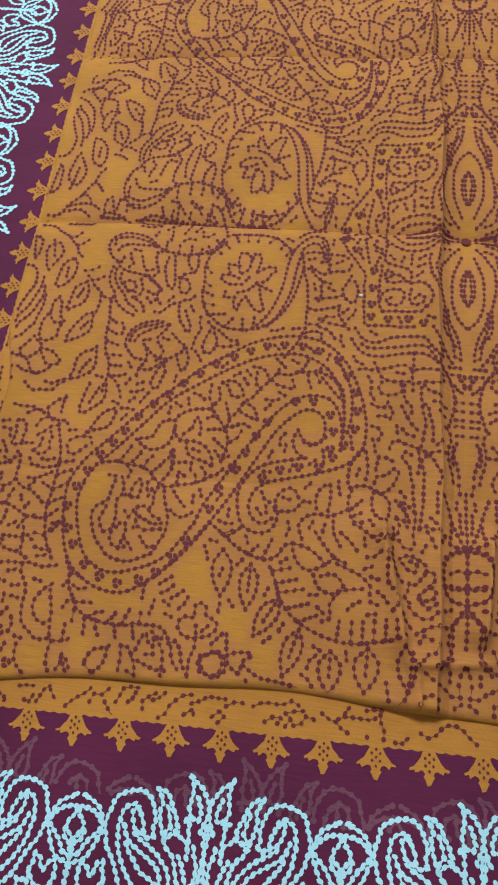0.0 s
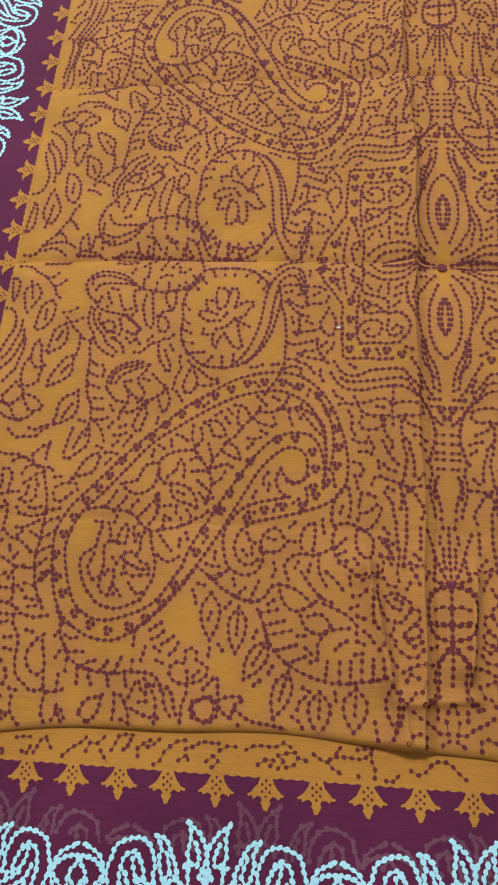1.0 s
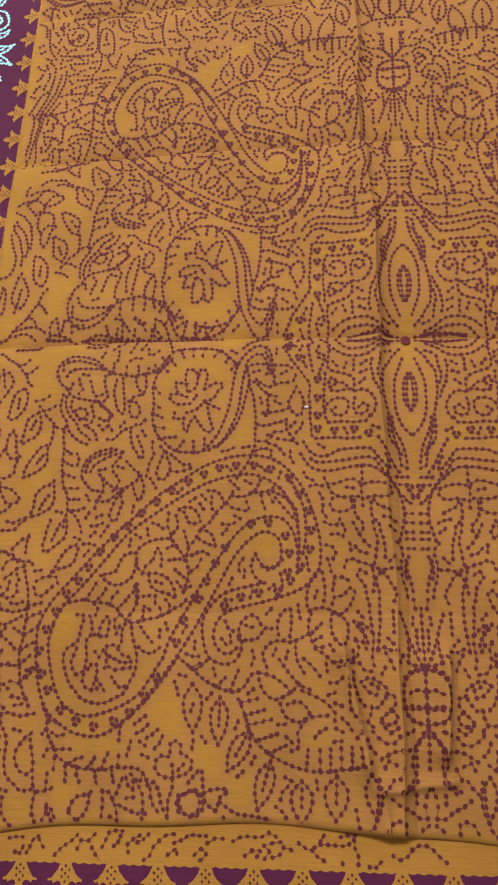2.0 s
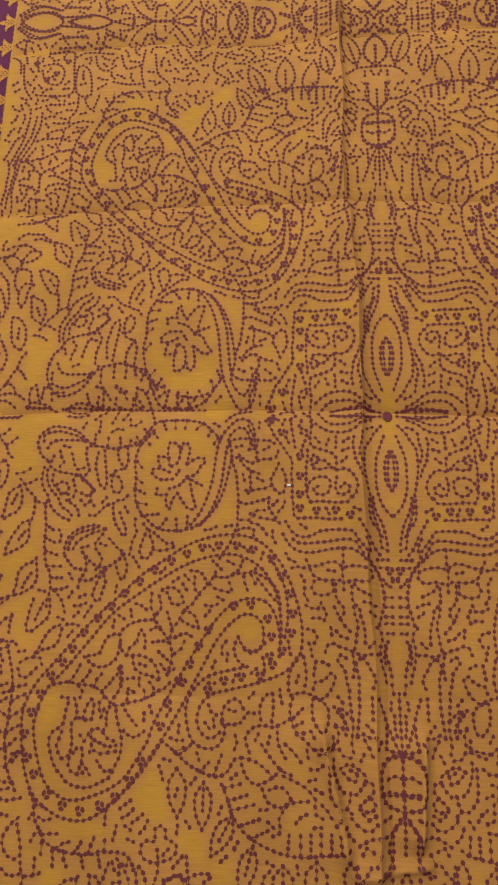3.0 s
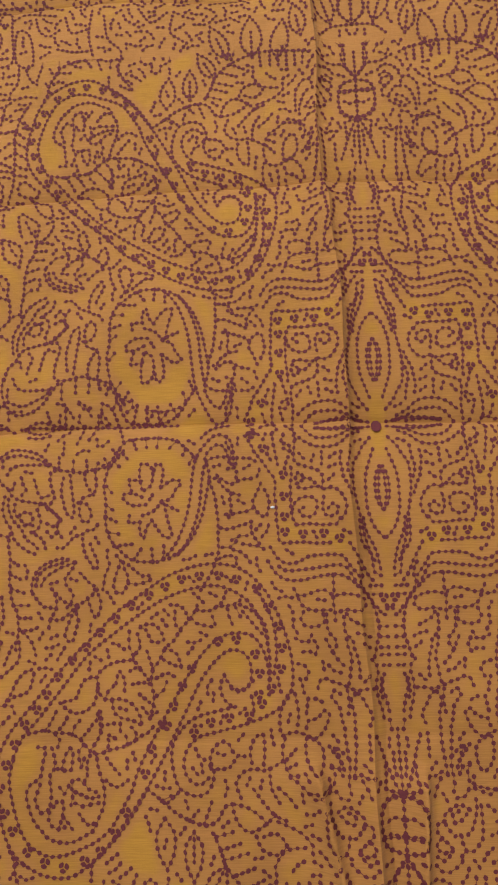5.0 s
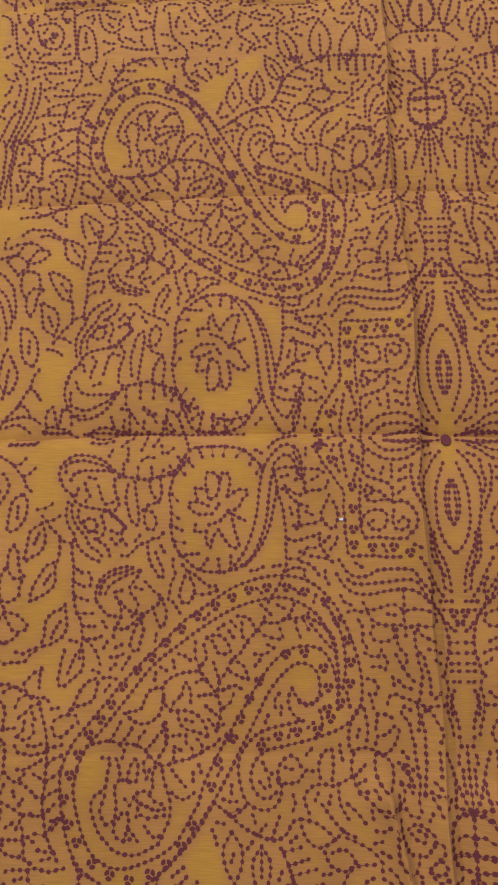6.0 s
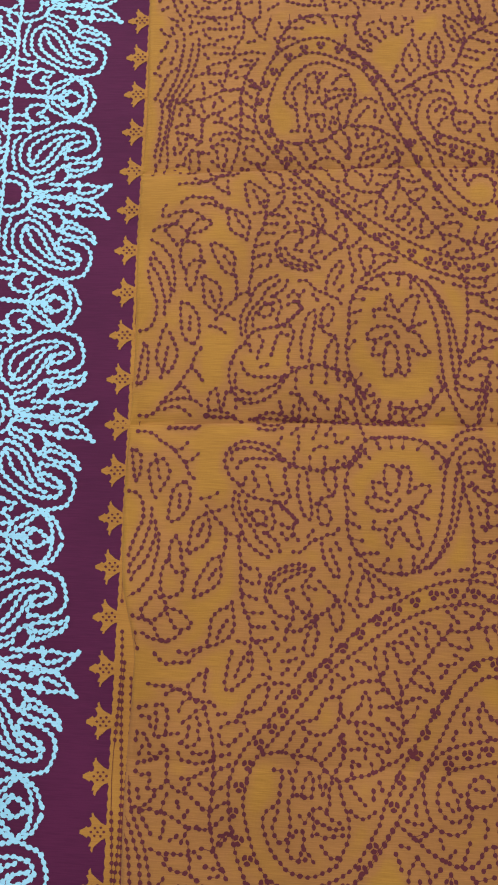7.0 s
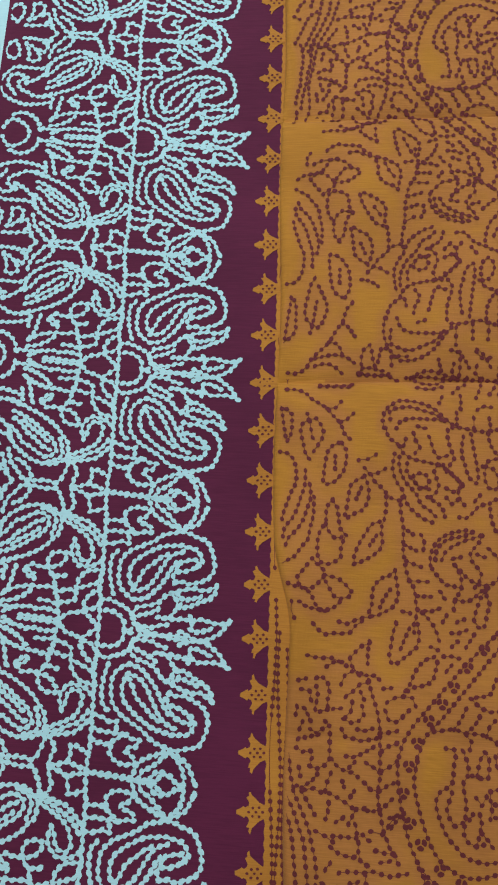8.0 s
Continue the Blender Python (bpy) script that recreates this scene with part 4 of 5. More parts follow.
def column_leaf():
    return [chain((-35, -188), (-39, -186), (-41, -190), (-38, -194), (-35, -199), (-35, -204), (-33, -210), (-33, -217), (-32, -222), (-32, -229)),
            chain((-23, -188), (-20, -191), (-17, -197), (-14, -202), (-16, -208)),
            chain((-17, -215), (-17, -222), (-17, -229)),
            chain((-25, -188), (-28, -193), (-26, -201), (-26, -208), (-26, -215), (-26, -222), (-27, -231), (-28, -240)),
            chain((-68, -186), (-72, -190), (-75, -195), (-77, -203), (-77, -210), (-76, -215), (-69, -213), (-64, -213), (-59, -215), (-53, -217), (-48, -213), (-45, -208), (-43, -201), (-47, -199), (-51, -204), (-57, -205), (-59, -210))]


def column_leaf_b():
    return [chain((-66, -188), (-65, -193), (-64, -201), (-65, -208)),
            loop((-59, -217), (-60, -224), (-59, -231), (-56, -236), (-52, -239), (-49, -235), (-48, -228), (-49, -222), (-54, -218)),
            chain((-74, -217), (-76, -224), (-75, -231), (-73, -237), (-71, -240), (-66, -240)),
            chain((-73, -230), (-69, -226), (-67, -224)),
            chain((-71, -235), (-67, -233)),
            chain((-44, -222), (-41, -226), (-37, -231), (-35, -236)),
            chain((-43, -235), (-38, -236), (-36, -240)),
            chain((-71, -241), (-66, -244), (-60, -249), (-55, -253), (-49, -251), (-42, -249), (-38, -254), (-33, -255)),
            chain((-23, -243), (-20, -248), (-18, -253))]


def axis_column():
    return [chain((-15, -70), (-15, -79), (-14, -86), (-11, -90), (-8, -94), (-7, -102), (-6, -107), (-2, -109)),
            chain((-10, -116), (-6, -116), (-2, -116)),
            chain((-8, -122), (-3, -122)),
            chain((-6, -131), (-3, -135), (-1, -136)),
            chain((-23, -86), (-19, -93), (-15, -100), (-12, -107), (-8, -112)),
            chain((-18, -100), (-15, -107), (-17, -114), (-15, -118), (-10, -125), (-8, -131), (-6, -140), (-6, -149), (-8, -157), (-10, -164)),
            chain((-5, -144), (0, -144)),
            chain((-5, -151), (0, -151)),
            chain((-5, -158), (0, -158)),
            chain((-5, -163), (0, -163)),
            chain((-4, -170), (0, -170)),
            chain((-4, -176), (-6, -184), (-4, -190), (-2, -200))]


def axis_column_b():
    return [chain((-6, -179), (-7, -186), (-6, -191)),
            chain((-2, -206), (-1, -212)),
            chain((-12, -166), (-8, -172), (-10, -182), (-9, -192), (-7, -198), (-6, -204)),
            rosettes((-1, -124))]


def fold_sprig():
    return [chain((-268, 9), (-263, 12), (-257, 14), (-250, 13), (-244, 11), (-239, 10), (-246, 8), (-252, 5), (-259, 5), (-265, 7)),
            chain((-301, 11), (-294, 10), (-288, 10), (-283, 11)),
            chain((-303, 11), (-299, 15), (-292, 14), (-287, 13)),
            chain((-301, 17), (-301, 23), (-299, 28), (-295, 30), (-294, 23), (-292, 16)),
            chain((-290, 19), (-288, 28), (-285, 28)),
            chain((-281, 17), (-281, 23), (-275, 23), (-271, 23)),
            chain((-332, 20), (-325, 22), (-319, 23), (-312, 22), (-306, 18)),
            chain((-332, 15), (-325, 17), (-319, 15), (-314, 11)),
            chain((-242, 28), (-238, 27), (-233, 22), (-230, 17))]


def fold_sprig_b():
    return [chain((-240, 19), (-241, 14), (-239, 10)),
            chain((-225, 29), (-220, 25), (-216, 18)),
            chain((-225, 18), (-226, 14), (-222, 10)),
            chain((-207, 27), (-208, 20), (-209, 14), (-204, 10)),
            chain((-207, 27), (-201, 24), (-197, 17), (-195, 10)),
            chain((-188, 20), (-183, 24), (-184, 29)),
            chain((-195, 33), (-190, 29), (-186, 28)),
            chain((-172, 13), (-167, 19), (-173, 21)),
            chain((-166, 20), (-160, 19), (-154, 20), (-147, 22)),
            chain((-162, 13), (-158, 17)),
            chain((-241, -1), (-237, 3), (-233, 5), (-231, 10)),
            chain((-226, -4), (-223, 3), (-221, 10)),
            chain((-217, -1), (-213, 5), (-212, 9)),
            chain((-190, -4), (-192, 3), (-195, 9))]


def fold_sprig_c():
    return [chain((-328, 2), (-322, 2), (-313, 2), (-307, 3))]


FIELD_MOTIFS = [("paisley_band", paisley_band), ("paisley_band", paisley_band_b), ("paisley_band", paisley_band_c), ("paisley_band", paisley_band_d), ("rosette", rosette), ("rosette", rosette_b), ("flower_roundel", flower_roundel), ("flower_roundel", flower_roundel_b), ("blossom", blossom), ("blossom", blossom_b), ("wave_line", wave_line), ("petal_star", petal_star_b_x), ("arch_leaf", arch_leaf), ("side_sprig", side_sprig), ("corner_sprig", corner_sprig_b), ("bud_sprig", bud_sprig), ("bud_sprig", bud_sprig_b), ("drop_leaf", drop_leaf_x), ("comb_branch", comb_branch), ("comb_branch", comb_branch_b), ("curl_spray", curl_spray), ("curl_spray", curl_spray_b), ("axis_column", axis_column_x), ("inner_scroll", inner_scroll), ("inner_scroll", inner_scroll_b), ("inner_branch", inner_branch), ("inner_branch", inner_branch_b), ("fold_sprig", fold_sprig_c_x), ("fold_axis", fold_axis), ("side_spray", side_spray_b), ("edge_spray", edge_spray), ("edge_spray", edge_spray_b), ("fan_scroll", fan_scroll), ("fan_scroll", fan_scroll_b), ("fan_scroll", fan_scroll_c), ("scroll_stem", scroll_stem), ("scroll_stem", scroll_stem_b), ("lower_fan", lower_fan), ("lower_fan", lower_fan_b), ("lower_fan", lower_fan_c), ("twig_stem", twig_stem), ("spiral_roundel", spiral_roundel), ("spiral_roundel", spiral_roundel_b), ("spiral_roundel", spiral_roundel_c), ("wing_sprig", wing_sprig), ("wing_sprig", wing_sprig_b), ("fern_stem", fern_stem), ("fern_stem", fern_stem_b), ("leaf_sprig", leaf_sprig), ("leaf_sprig", leaf_sprig_b), ("side_bloom", side_bloom), ("side_bloom", side_bloom_b), ("edge_arc", edge_arc), ("edge_leaf", edge_leaf), ("edge_leaf", edge_leaf_b), ("edge_leaf", edge_leaf_c), ("edge_plume", edge_plume), ("edge_plume", edge_plume_b), ("edge_plume", edge_plume_c), ("drop_leaf", drop_leaf), ("drop_leaf", drop_leaf_b), ("hem_branch", hem_branch), ("hem_branch", hem_branch_b), ("hem_leaf", hem_leaf), ("hem_leaf", hem_leaf_b), ("hem_blossom", hem_blossom), ("edge_line", edge_line), ("tuck_flower", tuck_flower), ("column_ring", column_ring), ("column_ring", column_ring_b), ("column_bud", column_bud), ("petal_star", petal_star), ("petal_star", petal_star_b), ("lattice_square", lattice_square), ("lattice_square", lattice_square_b), ("lattice_square", lattice_square_c), ("stem_branch", stem_branch), ("stem_branch", stem_branch_b), ("column_flower", column_flower), ("column_flower", column_flower_b), ("column_leaf", column_leaf), ("column_leaf", column_leaf_b), ("axis_column", axis_column), ("axis_column", axis_column_b), ("fold_sprig", fold_sprig), ("fold_sprig", fold_sprig_b), ("fold_sprig", fold_sprig_c)]


# ---- the row of blossoms where the repeat turns over ----
def far_spray():
    return [prongs((-315, 452), (-288, 446), (-314, 437), (-285, 435), (-313, 426), (-284, 422), (-312, 414), (-286, 411), (-314, 462), (-289, 458)),
            chain((-332, 369), (-335, 391), (-319, 396), (-300, 396), (-296, 374), (-294, 340), (-314, 337), (-331, 339)),
            chain((-327, 376), (-314, 378), (-305, 367), (-309, 351), (-323, 355), (-328, 369)),
            chain((-348, 377), (-344, 350), (-336, 335)),
            rosettes((-335, 379), (-313, 365), (-322, 358), (-303, 381)),
            chain((-363, 405), (-351, 398), (-345, 380)),
            chain((-365, 392), (-353, 383), (-350, 367))]


def far_spray_b():
    return [chain((-295, 387), (-284, 393), (-258, 388)),
            loop((-291, 373), (-290, 340), (-275, 335), (-279, 366)),
            chain((-275, 386), (-271, 372), (-262, 365), (-253, 371)),
            chain((-253, 350), (-239, 346), (-227, 346)),
            chain((-248, 384), (-242, 367), (-228, 369)),
            chain((-224, 389), (-226, 363), (-222, 342)),
            chain((-213, 382), (-209, 358), (-197, 344), (-199, 325), (-187, 305)),
            chain((-272, 463), (-265, 444), (-251, 447)),
            chain((-231, 460), (-223, 441), (-207, 447)),
            chain((-367, 470), (-351, 456), (-351, 472)),
            chain((-182, 387), (-171, 372), (-157, 382)),
            chain((-152, 378), (-154, 361), (-143, 351))]


def far_blossom():
    return [loop((-358, 437), (-341, 445), (-323, 441), (-313, 431), (-324, 420), (-345, 425)),
            chain((-364, 441), (-342, 454), (-318, 446)),
            chain((-363, 430), (-338, 414), (-315, 417)),
            chain((-307, 431), (-282, 438), (-261, 428), (-281, 421), (-304, 429)),
            chain((-258, 428), (-235, 432), (-218, 425), (-201, 424), (-181, 428), (-175, 422)),
            chain((-218, 425), (-234, 414), (-242, 401)),
            chain((-201, 424), (-189, 411), (-177, 394)),
            chain((-167, 437), (-168, 416), (-156, 402), (-155, 426), (-166, 434)),
            loop((-133, 438), (-142, 421), (-137, 401), (-127, 397), (-122, 417)),
            loop((-114, 433), (-114, 409), (-103, 402), (-94, 415), (-100, 432))]


def far_blossom_b():
    return [chain((-89, 425), (-72, 417), (-64, 430)),
            chain((-89, 407), (-72, 410), (-64, 392)),
            chain((-56, 426), (-53, 405), (-56, 386)),
            chain((-40, 425), (-40, 397)),
            prongs((-64, 413), (-29, 411))]


def far_leaf():
    return [leaf((-15, 356), (-28, 400), 16),
            leaf((3, 355), (2, 397), 22),
            leaf((-83, 328), (-84, 370), 18),
            leaf((-62, 324), (-56, 362), 15, vein=False),
            leaf((-41, 342), (-47, 376), 13),
            leaf((-105, 329), (-119, 363), 14),
            chain((-25, 344), (-15, 353), (3, 355))]


FAR_MOTIFS = [("far_spray", far_spray), ("far_spray", far_spray_b), ("far_blossom", far_blossom), ("far_blossom", far_blossom_b), ("far_leaf", far_leaf)]


# ---- the border design: half a repeat, from the crest to the ring flower ----
def axis_stem():
    return [chain((-468, -86), (-468, -79), (-467, -72), (-467, -61), (-467, -53), (-467, -44), (-467, -34), (-468, -24), (-467, -18), (-467, -11), (-467, -1)),
            chain((-468, -86), (-462, -87), (-456, -86), (-449, -87), (-443, -86), (-437, -87), (-432, -86), (-427, -87)),
            chain((-523, -85), (-517, -85), (-511, -84), (-504, -85))]


def aqua_ring():
    return [chain((-466, -17), (-461, -18), (-455, -16), (-450, -14), (-446, -11)),
            chain((-463, -11), (-459, -11), (-454, -9), (-451, -6), (-450, 0), (-446, -1))]


def crest_motif():
    return [chain((-446, -11), (-442, -16), (-437, -17), (-431, -19), (-427, -22), (-424, -26), (-421, -27)),
            chain((-445, -9), (-440, -11), (-434, -13), (-429, -16)),
            chain((-445, -8), (-443, -5), (-438, -4), (-433, -4), (-428, -6), (-423, -7)),
            chain((-444, -5), (-441, -2), (-437, -1), (-432, -1), (-427, 0), (-421, -1), (-416, -1), (-411, -1)),
            chain((-425, -11), (-421, -12), (-419, -15), (-417, -18), (-415, -20)),
            chain((-421, -27), (-416, -29), (-410, -31), (-404, -32), (-399, -31), (-392, -35)),
            chain((-392, -35), (-393, -30), (-397, -26), (-402, -24), (-407, -21), (-413, -19), (-416, -19))]


def crest_motif_b():
    return [chain((-417, -27), (-413, -24), (-408, -25), (-402, -27)),
            chain((-421, -27), (-418, -24), (-416, -19)),
            chain((-429, -11), (-423, -11), (-418, -11), (-412, -12), (-407, -11), (-403, -13), (-399, -13), (-394, -12), (-389, -12), (-383, -14)),
            chain((-383, -14), (-386, -10), (-388, -7), (-392, -4), (-397, -1), (-402, 0), (-407, -1), (-411, -3), (-414, -4)),
            chain((-408, -14), (-407, -10), (-408, -7), (-405, -5), (-400, -6), (-395, -8))]


def border_paisley():
    return [chain((-458, -49), (-461, -46), (-462, -40), (-462, -35), (-461, -29), (-459, -22)),
            chain((-446, -20), (-451, -23), (-454, -26), (-456, -31), (-456, -37), (-455, -44), (-451, -49), (-447, -52), (-441, -55), (-435, -58), (-431, -61), (-427, -64), (-422, -65), (-416, -67), (-410, -66), (-405, -64), (-400, -63), (-397, -59), (-395, -54), (-394, -50), (-394, -45), (-396, -41), (-399, -38), (-404, -36), (-409, -34), (-415, -35), (-419, -34)),
            chain((-419, -34), (-421, -36), (-420, -39), (-418, -43), (-416, -47), (-411, -49), (-407, -50), (-404, -49), (-404, -46), (-408, -44), (-412, -42), (-417, -41))]


def border_paisley_b():
    return [chain((-445, -20), (-440, -21), (-436, -23), (-433, -26), (-429, -30), (-427, -33), (-424, -38), (-422, -42), (-419, -46)),
            chain((-446, -26), (-447, -27), (-449, -33), (-449, -38), (-447, -43), (-444, -46), (-439, -50), (-434, -53), (-428, -56), (-422, -57), (-416, -58), (-410, -57), (-405, -56), (-403, -52), (-402, -49), (-405, -46)),
            chain((-446, -26), (-443, -26), (-438, -28), (-435, -31), (-432, -35), (-430, -39), (-427, -44), (-424, -49), (-420, -52), (-415, -54)),
            chain((-445, -29), (-443, -32), (-441, -37), (-438, -41), (-434, -44), (-430, -48), (-425, -51))]


def ring_flower():
    return [chain((-440, -87), (-438, -82), (-436, -77), (-432, -74), (-428, -72), (-423, -70), (-419, -68), (-414, -69), (-409, -71), (-405, -74), (-402, -80), (-400, -85), (-400, -84)),
            chain((-407, -85), (-407, -83), (-408, -78), (-410, -74), (-414, -70)),
            chain((-435, -86), (-433, -81), (-429, -79), (-425, -76), (-422, -73), (-419, -70)),
            chain((-426, -87), (-423, -84), (-420, -81), (-422, -80), (-425, -81), (-428, -85)),
            chain((-420, -81), (-415, -82), (-412, -85), (-409, -86))]


def border_spray():
    return [chain((-466, -68), (-461, -69), (-456, -69), (-453, -67), (-449, -64), (-445, -62), (-440, -64), (-436, -64), (-438, -68), (-442, -69), (-445, -71), (-440, -74), (-438, -78), (-442, -79), (-448, -79), (-452, -77), (-455, -73), (-454, -70)),
            chain((-466, -61), (-461, -62), (-455, -62), (-450, -62), (-447, -62)),
            chain((-466, -53), (-460, -54), (-455, -56), (-450, -55), (-451, -59)),
            chain((-490, -86), (-486, -85), (-481, -83), (-476, -84), (-472, -85)),
            chain((-480, -82), (-479, -78), (-479, -73), (-475, -73), (-471, -75), (-468, -76))]


def inner_curl():
    return [chain((-497, -69), (-491, -69), (-485, -67), (-479, -66), (-474, -62), (-470, -58), (-467, -54)),
            chain((-496, -65), (-491, -63), (-485, -60), (-480, -57), (-477, -54), (-475, -49), (-474, -45), (-475, -41), (-479, -40), (-482, -41), (-484, -44), (-485, -49), (-487, -53)),
            chain((-487, -53), (-488, -50), (-489, -45), (-487, -41), (-483, -37), (-478, -37), (-473, -38), (-469, -41)),
            chain((-495, -67), (-489, -66), (-482, -62), (-477, -60), (-472, -55), (-470, -52))]


def inner_ladder():
    return [chain((-467, -36), (-472, -35), (-477, -34), (-481, -30), (-483, -26), (-483, -22), (-478, -24), (-473, -26), (-469, -28), (-468, -31)),
            chain((-468, -23), (-472, -21), (-476, -17), (-478, -12), (-476, -10), (-471, -11), (-468, -14)),
            chain((-477, -10), (-482, -7), (-488, -6), (-491, -3), (-494, 0)),
            chain((-477, -8), (-473, -5), (-470, -2), (-468, -1)),
            chain((-499, -28), (-498, -23), (-496, -17), (-495, -10), (-494, -3), (-493, -2))]


def inner_comb():
    return [chain((-504, -34), (-499, -34), (-495, -36), (-492, -40), (-491, -43), (-495, -44), (-500, -43), (-503, -40), (-504, -35), (-502, -31), (-499, -28), (-492, -29)),
            chain((-518, -31), (-514, -34), (-510, -33), (-505, -33)),
            chain((-519, -29), (-516, -26), (-513, -24), (-511, -27), (-514, -28), (-517, -30)),
            chain((-497, -18), (-491, -20), (-485, -21), (-483, -18), (-484, -15), (-488, -13), (-493, -12)),
            chain((-498, -21), (-502, -21), (-508, -20), (-514, -20), (-519, -19), (-523, -18), (-527, -16), (-532, -13)),
            chain((-497, -11), (-502, -12), (-507, -12))]


def inner_comb_b():
    return [chain((-496, -6), (-503, -7), (-509, -6), (-514, -7), (-519, -6), (-525, -5), (-528, -2), (-530, -2)),
            chain((-495, -1), (-502, -1), (-509, -1), (-514, -1), (-519, -1)),
            chain((-514, -17), (-517, -14), (-522, -11), (-527, -9), (-532, -8)),
            chain((-525, -31), (-526, -28), (-527, -23), (-528, -19), (-531, -14)),
            chain((-532, -30), (-533, -23))]


def great_paisley():
    return [chain((-538, -56), (-535, -62), (-530, -66), (-524, -70), (-518, -72), (-511, -73), (-505, -72), (-501, -70), (-497, -66), (-497, -61), (-498, -56), (-502, -52), (-505, -48), (-510, -44), (-515, -41), (-521, -38), (-527, -36), (-533, -33), (-539, -31)),
            chain((-538, -50), (-533, -54), (-529, -60), (-524, -62), (-519, -65), (-513, -68), (-509, -67), (-505, -64), (-507, -58), (-510, -54), (-515, -51), (-520, -47), (-525, -44), (-531, -41), (-537, -39)),
            chain((-536, -44), (-531, -47), (-526, -53), (-521, -56), (-515, -61), (-510, -63)),
            chain((-503, -55), (-501, -61), (-501, -66), (-504, -69), (-510, -71))]


def great_paisley_b():
    return [chain((-529, -45), (-524, -49), (-517, -53), (-512, -57))]


def axis_leaf():
    return [chain((-503, -85), (-501, -84), (-499, -80), (-497, -75), (-496, -71)),
            chain((-492, -86), (-492, -85), (-491, -81), (-489, -76), (-490, -74), (-493, -70)),
            chain((-522, -85), (-520, -84), (-522, -79), (-525, -75), (-531, -72)),
            chain((-523, -86), (-527, -84), (-531, -79), (-536, -74), (-537, -69), (-538, -66)),
            chain((-534, -86), (-538, -82), (-540, -77))]


def paisley_tip():
    return [chain((-538, -58), (-543, -55), (-550, -55), (-557, -55), (-563, -55), (-568, -51), (-572, -46), (-573, -40), (-572, -33), (-568, -29), (-562, -26), (-555, -24), (-549, -24), (-541, -25), (-534, -27)),
            chain((-562, -32), (-565, -36), (-568, -40), (-567, -46), (-563, -49), (-557, -48), (-553, -46), (-554, -42)),
            chain((-552, -34), (-557, -36), (-560, -40), (-559, -43), (-556, -45)),
            chain((-552, -34), (-546, -31), (-539, -32), (-534, -34)),
            chain((-553, -42), (-547, -45), (-543, -48), (-539, -52), (-538, -58))]


def side_flower():
    return [loop((-566, -78), (-571, -74), (-572, -67), (-567, -62), (-562, -65), (-562, -71)),
            loop((-557, -76), (-554, -69), (-554, -62), (-549, -61), (-545, -64), (-547, -69), (-552, -74)),
            chain((-559, -81), (-552, -81), (-545, -80), (-538, -80)),
            chain((-543, -78), (-540, -75), (-543, -69), (-546, -71))]


def side_loop():
    return [chain((-561, -15), (-555, -17), (-549, -16), (-544, -13), (-541, -9), (-540, -4)),
            chain((-568, -4), (-566, -8), (-563, -11), (-558, -11), (-554, -9), (-550, -6), (-548, -2)),
            chain((-538, -5), (-531, -5), (-525, -5))]


def hem_print():
    return [chain((-290, -375), (-285, -378), (-286, -379)),
            chain((-278, -369), (-273, -368), (-269, -368)),
            chain((-268, -374), (-270, -378), (-273, -377)),
            chain((-265, -377), (-263, -373), (-261, -369), (-258, -367)),
            chain((-254, -373), (-257, -369)),
            chain((-248, -381), (-245, -377), (-243, -375), (-240, -372), (-235, -369), (-231, -365)),
            chain((-230, -373), (-228, -368), (-223, -368), (-219, -364)),
            chain((-220, -372), (-217, -376), (-214, -379)),
            chain((-213, -371), (-211, -367), (-210, -363), (-205, -361), (-200, -361)),
            chain((-205, -370), (-202, -367), (-201, -364)),
            chain((-195, -373), (-196, -369), (-193, -366), (-188, -363)),
            chain((-189, -367), (-185, -365), (-182, -362))]


def hem_print_b():
    return [chain((-184, -377), (-181, -376), (-178, -369), (-174, -365), (-170, -362), (-165, -361)),
            chain((-168, -373), (-165, -371), (-162, -369), (-162, -372)),
            chain((-164, -366), (-159, -364), (-154, -361), (-148, -361), (-143, -361)),
            chain((-150, -372), (-147, -369), (-143, -369), (-143, -373), (-146, -375)),
            chain((-142, -365), (-137, -362), (-132, -362)),
            chain((-125, -363), (-119, -360), (-112, -360), (-107, -360), (-102, -357), (-97, -359)),
            chain((-117, -371), (-113, -368), (-109, -367), (-106, -369), (-109, -371)),
            chain((-104, -372), (-101, -368), (-105, -365), (-100, -363), (-94, -362)),
            chain((-99, -371), (-94, -369), (-92, -365), (-87, -366))]


def hem_print_c():
    return [chain((-82, -362), (-79, -364), (-73, -366), (-70, -369), (-66, -371)),
            chain((-116, -376), (-113, -379)),
            chain((-72, -364), (-68, -362), (-61, -362), (-56, -362), (-51, -362), (-47, -358), (-46, -363), (-44, -367), (-44, -372)),
            chain((-55, -357), (-51, -356), (-46, -356)),
            chain((-68, -360), (-66, -357)),
            chain((-54, -372), (-52, -376)),
            chain((-37, -373), (-33, -373), (-30, -370)),
            chain((-22, -366), (-17, -368), (-12, -365), (-9, -361), (-4, -359), (1, -360), (5, -363), (8, -366), (11, -368))]


HEM_MOTIFS = [hem_print, hem_print_b, hem_print_c]
BORDER_MOTIFS = [("axis_stem", axis_stem), ("aqua_ring", aqua_ring), ("crest_motif", crest_motif), ("crest_motif", crest_motif_b), ("border_paisley", border_paisley), ("border_paisley", border_paisley_b), ("ring_flower", ring_flower), ("border_spray", border_spray), ("inner_curl", inner_curl), ("inner_ladder", inner_ladder), ("inner_comb", inner_comb), ("inner_comb", inner_comb_b), ("great_paisley", great_paisley), ("great_paisley", great_paisley_b), ("axis_leaf", axis_leaf), ("paisley_tip", paisley_tip), ("side_flower", side_flower), ("side_loop", side_loop)]



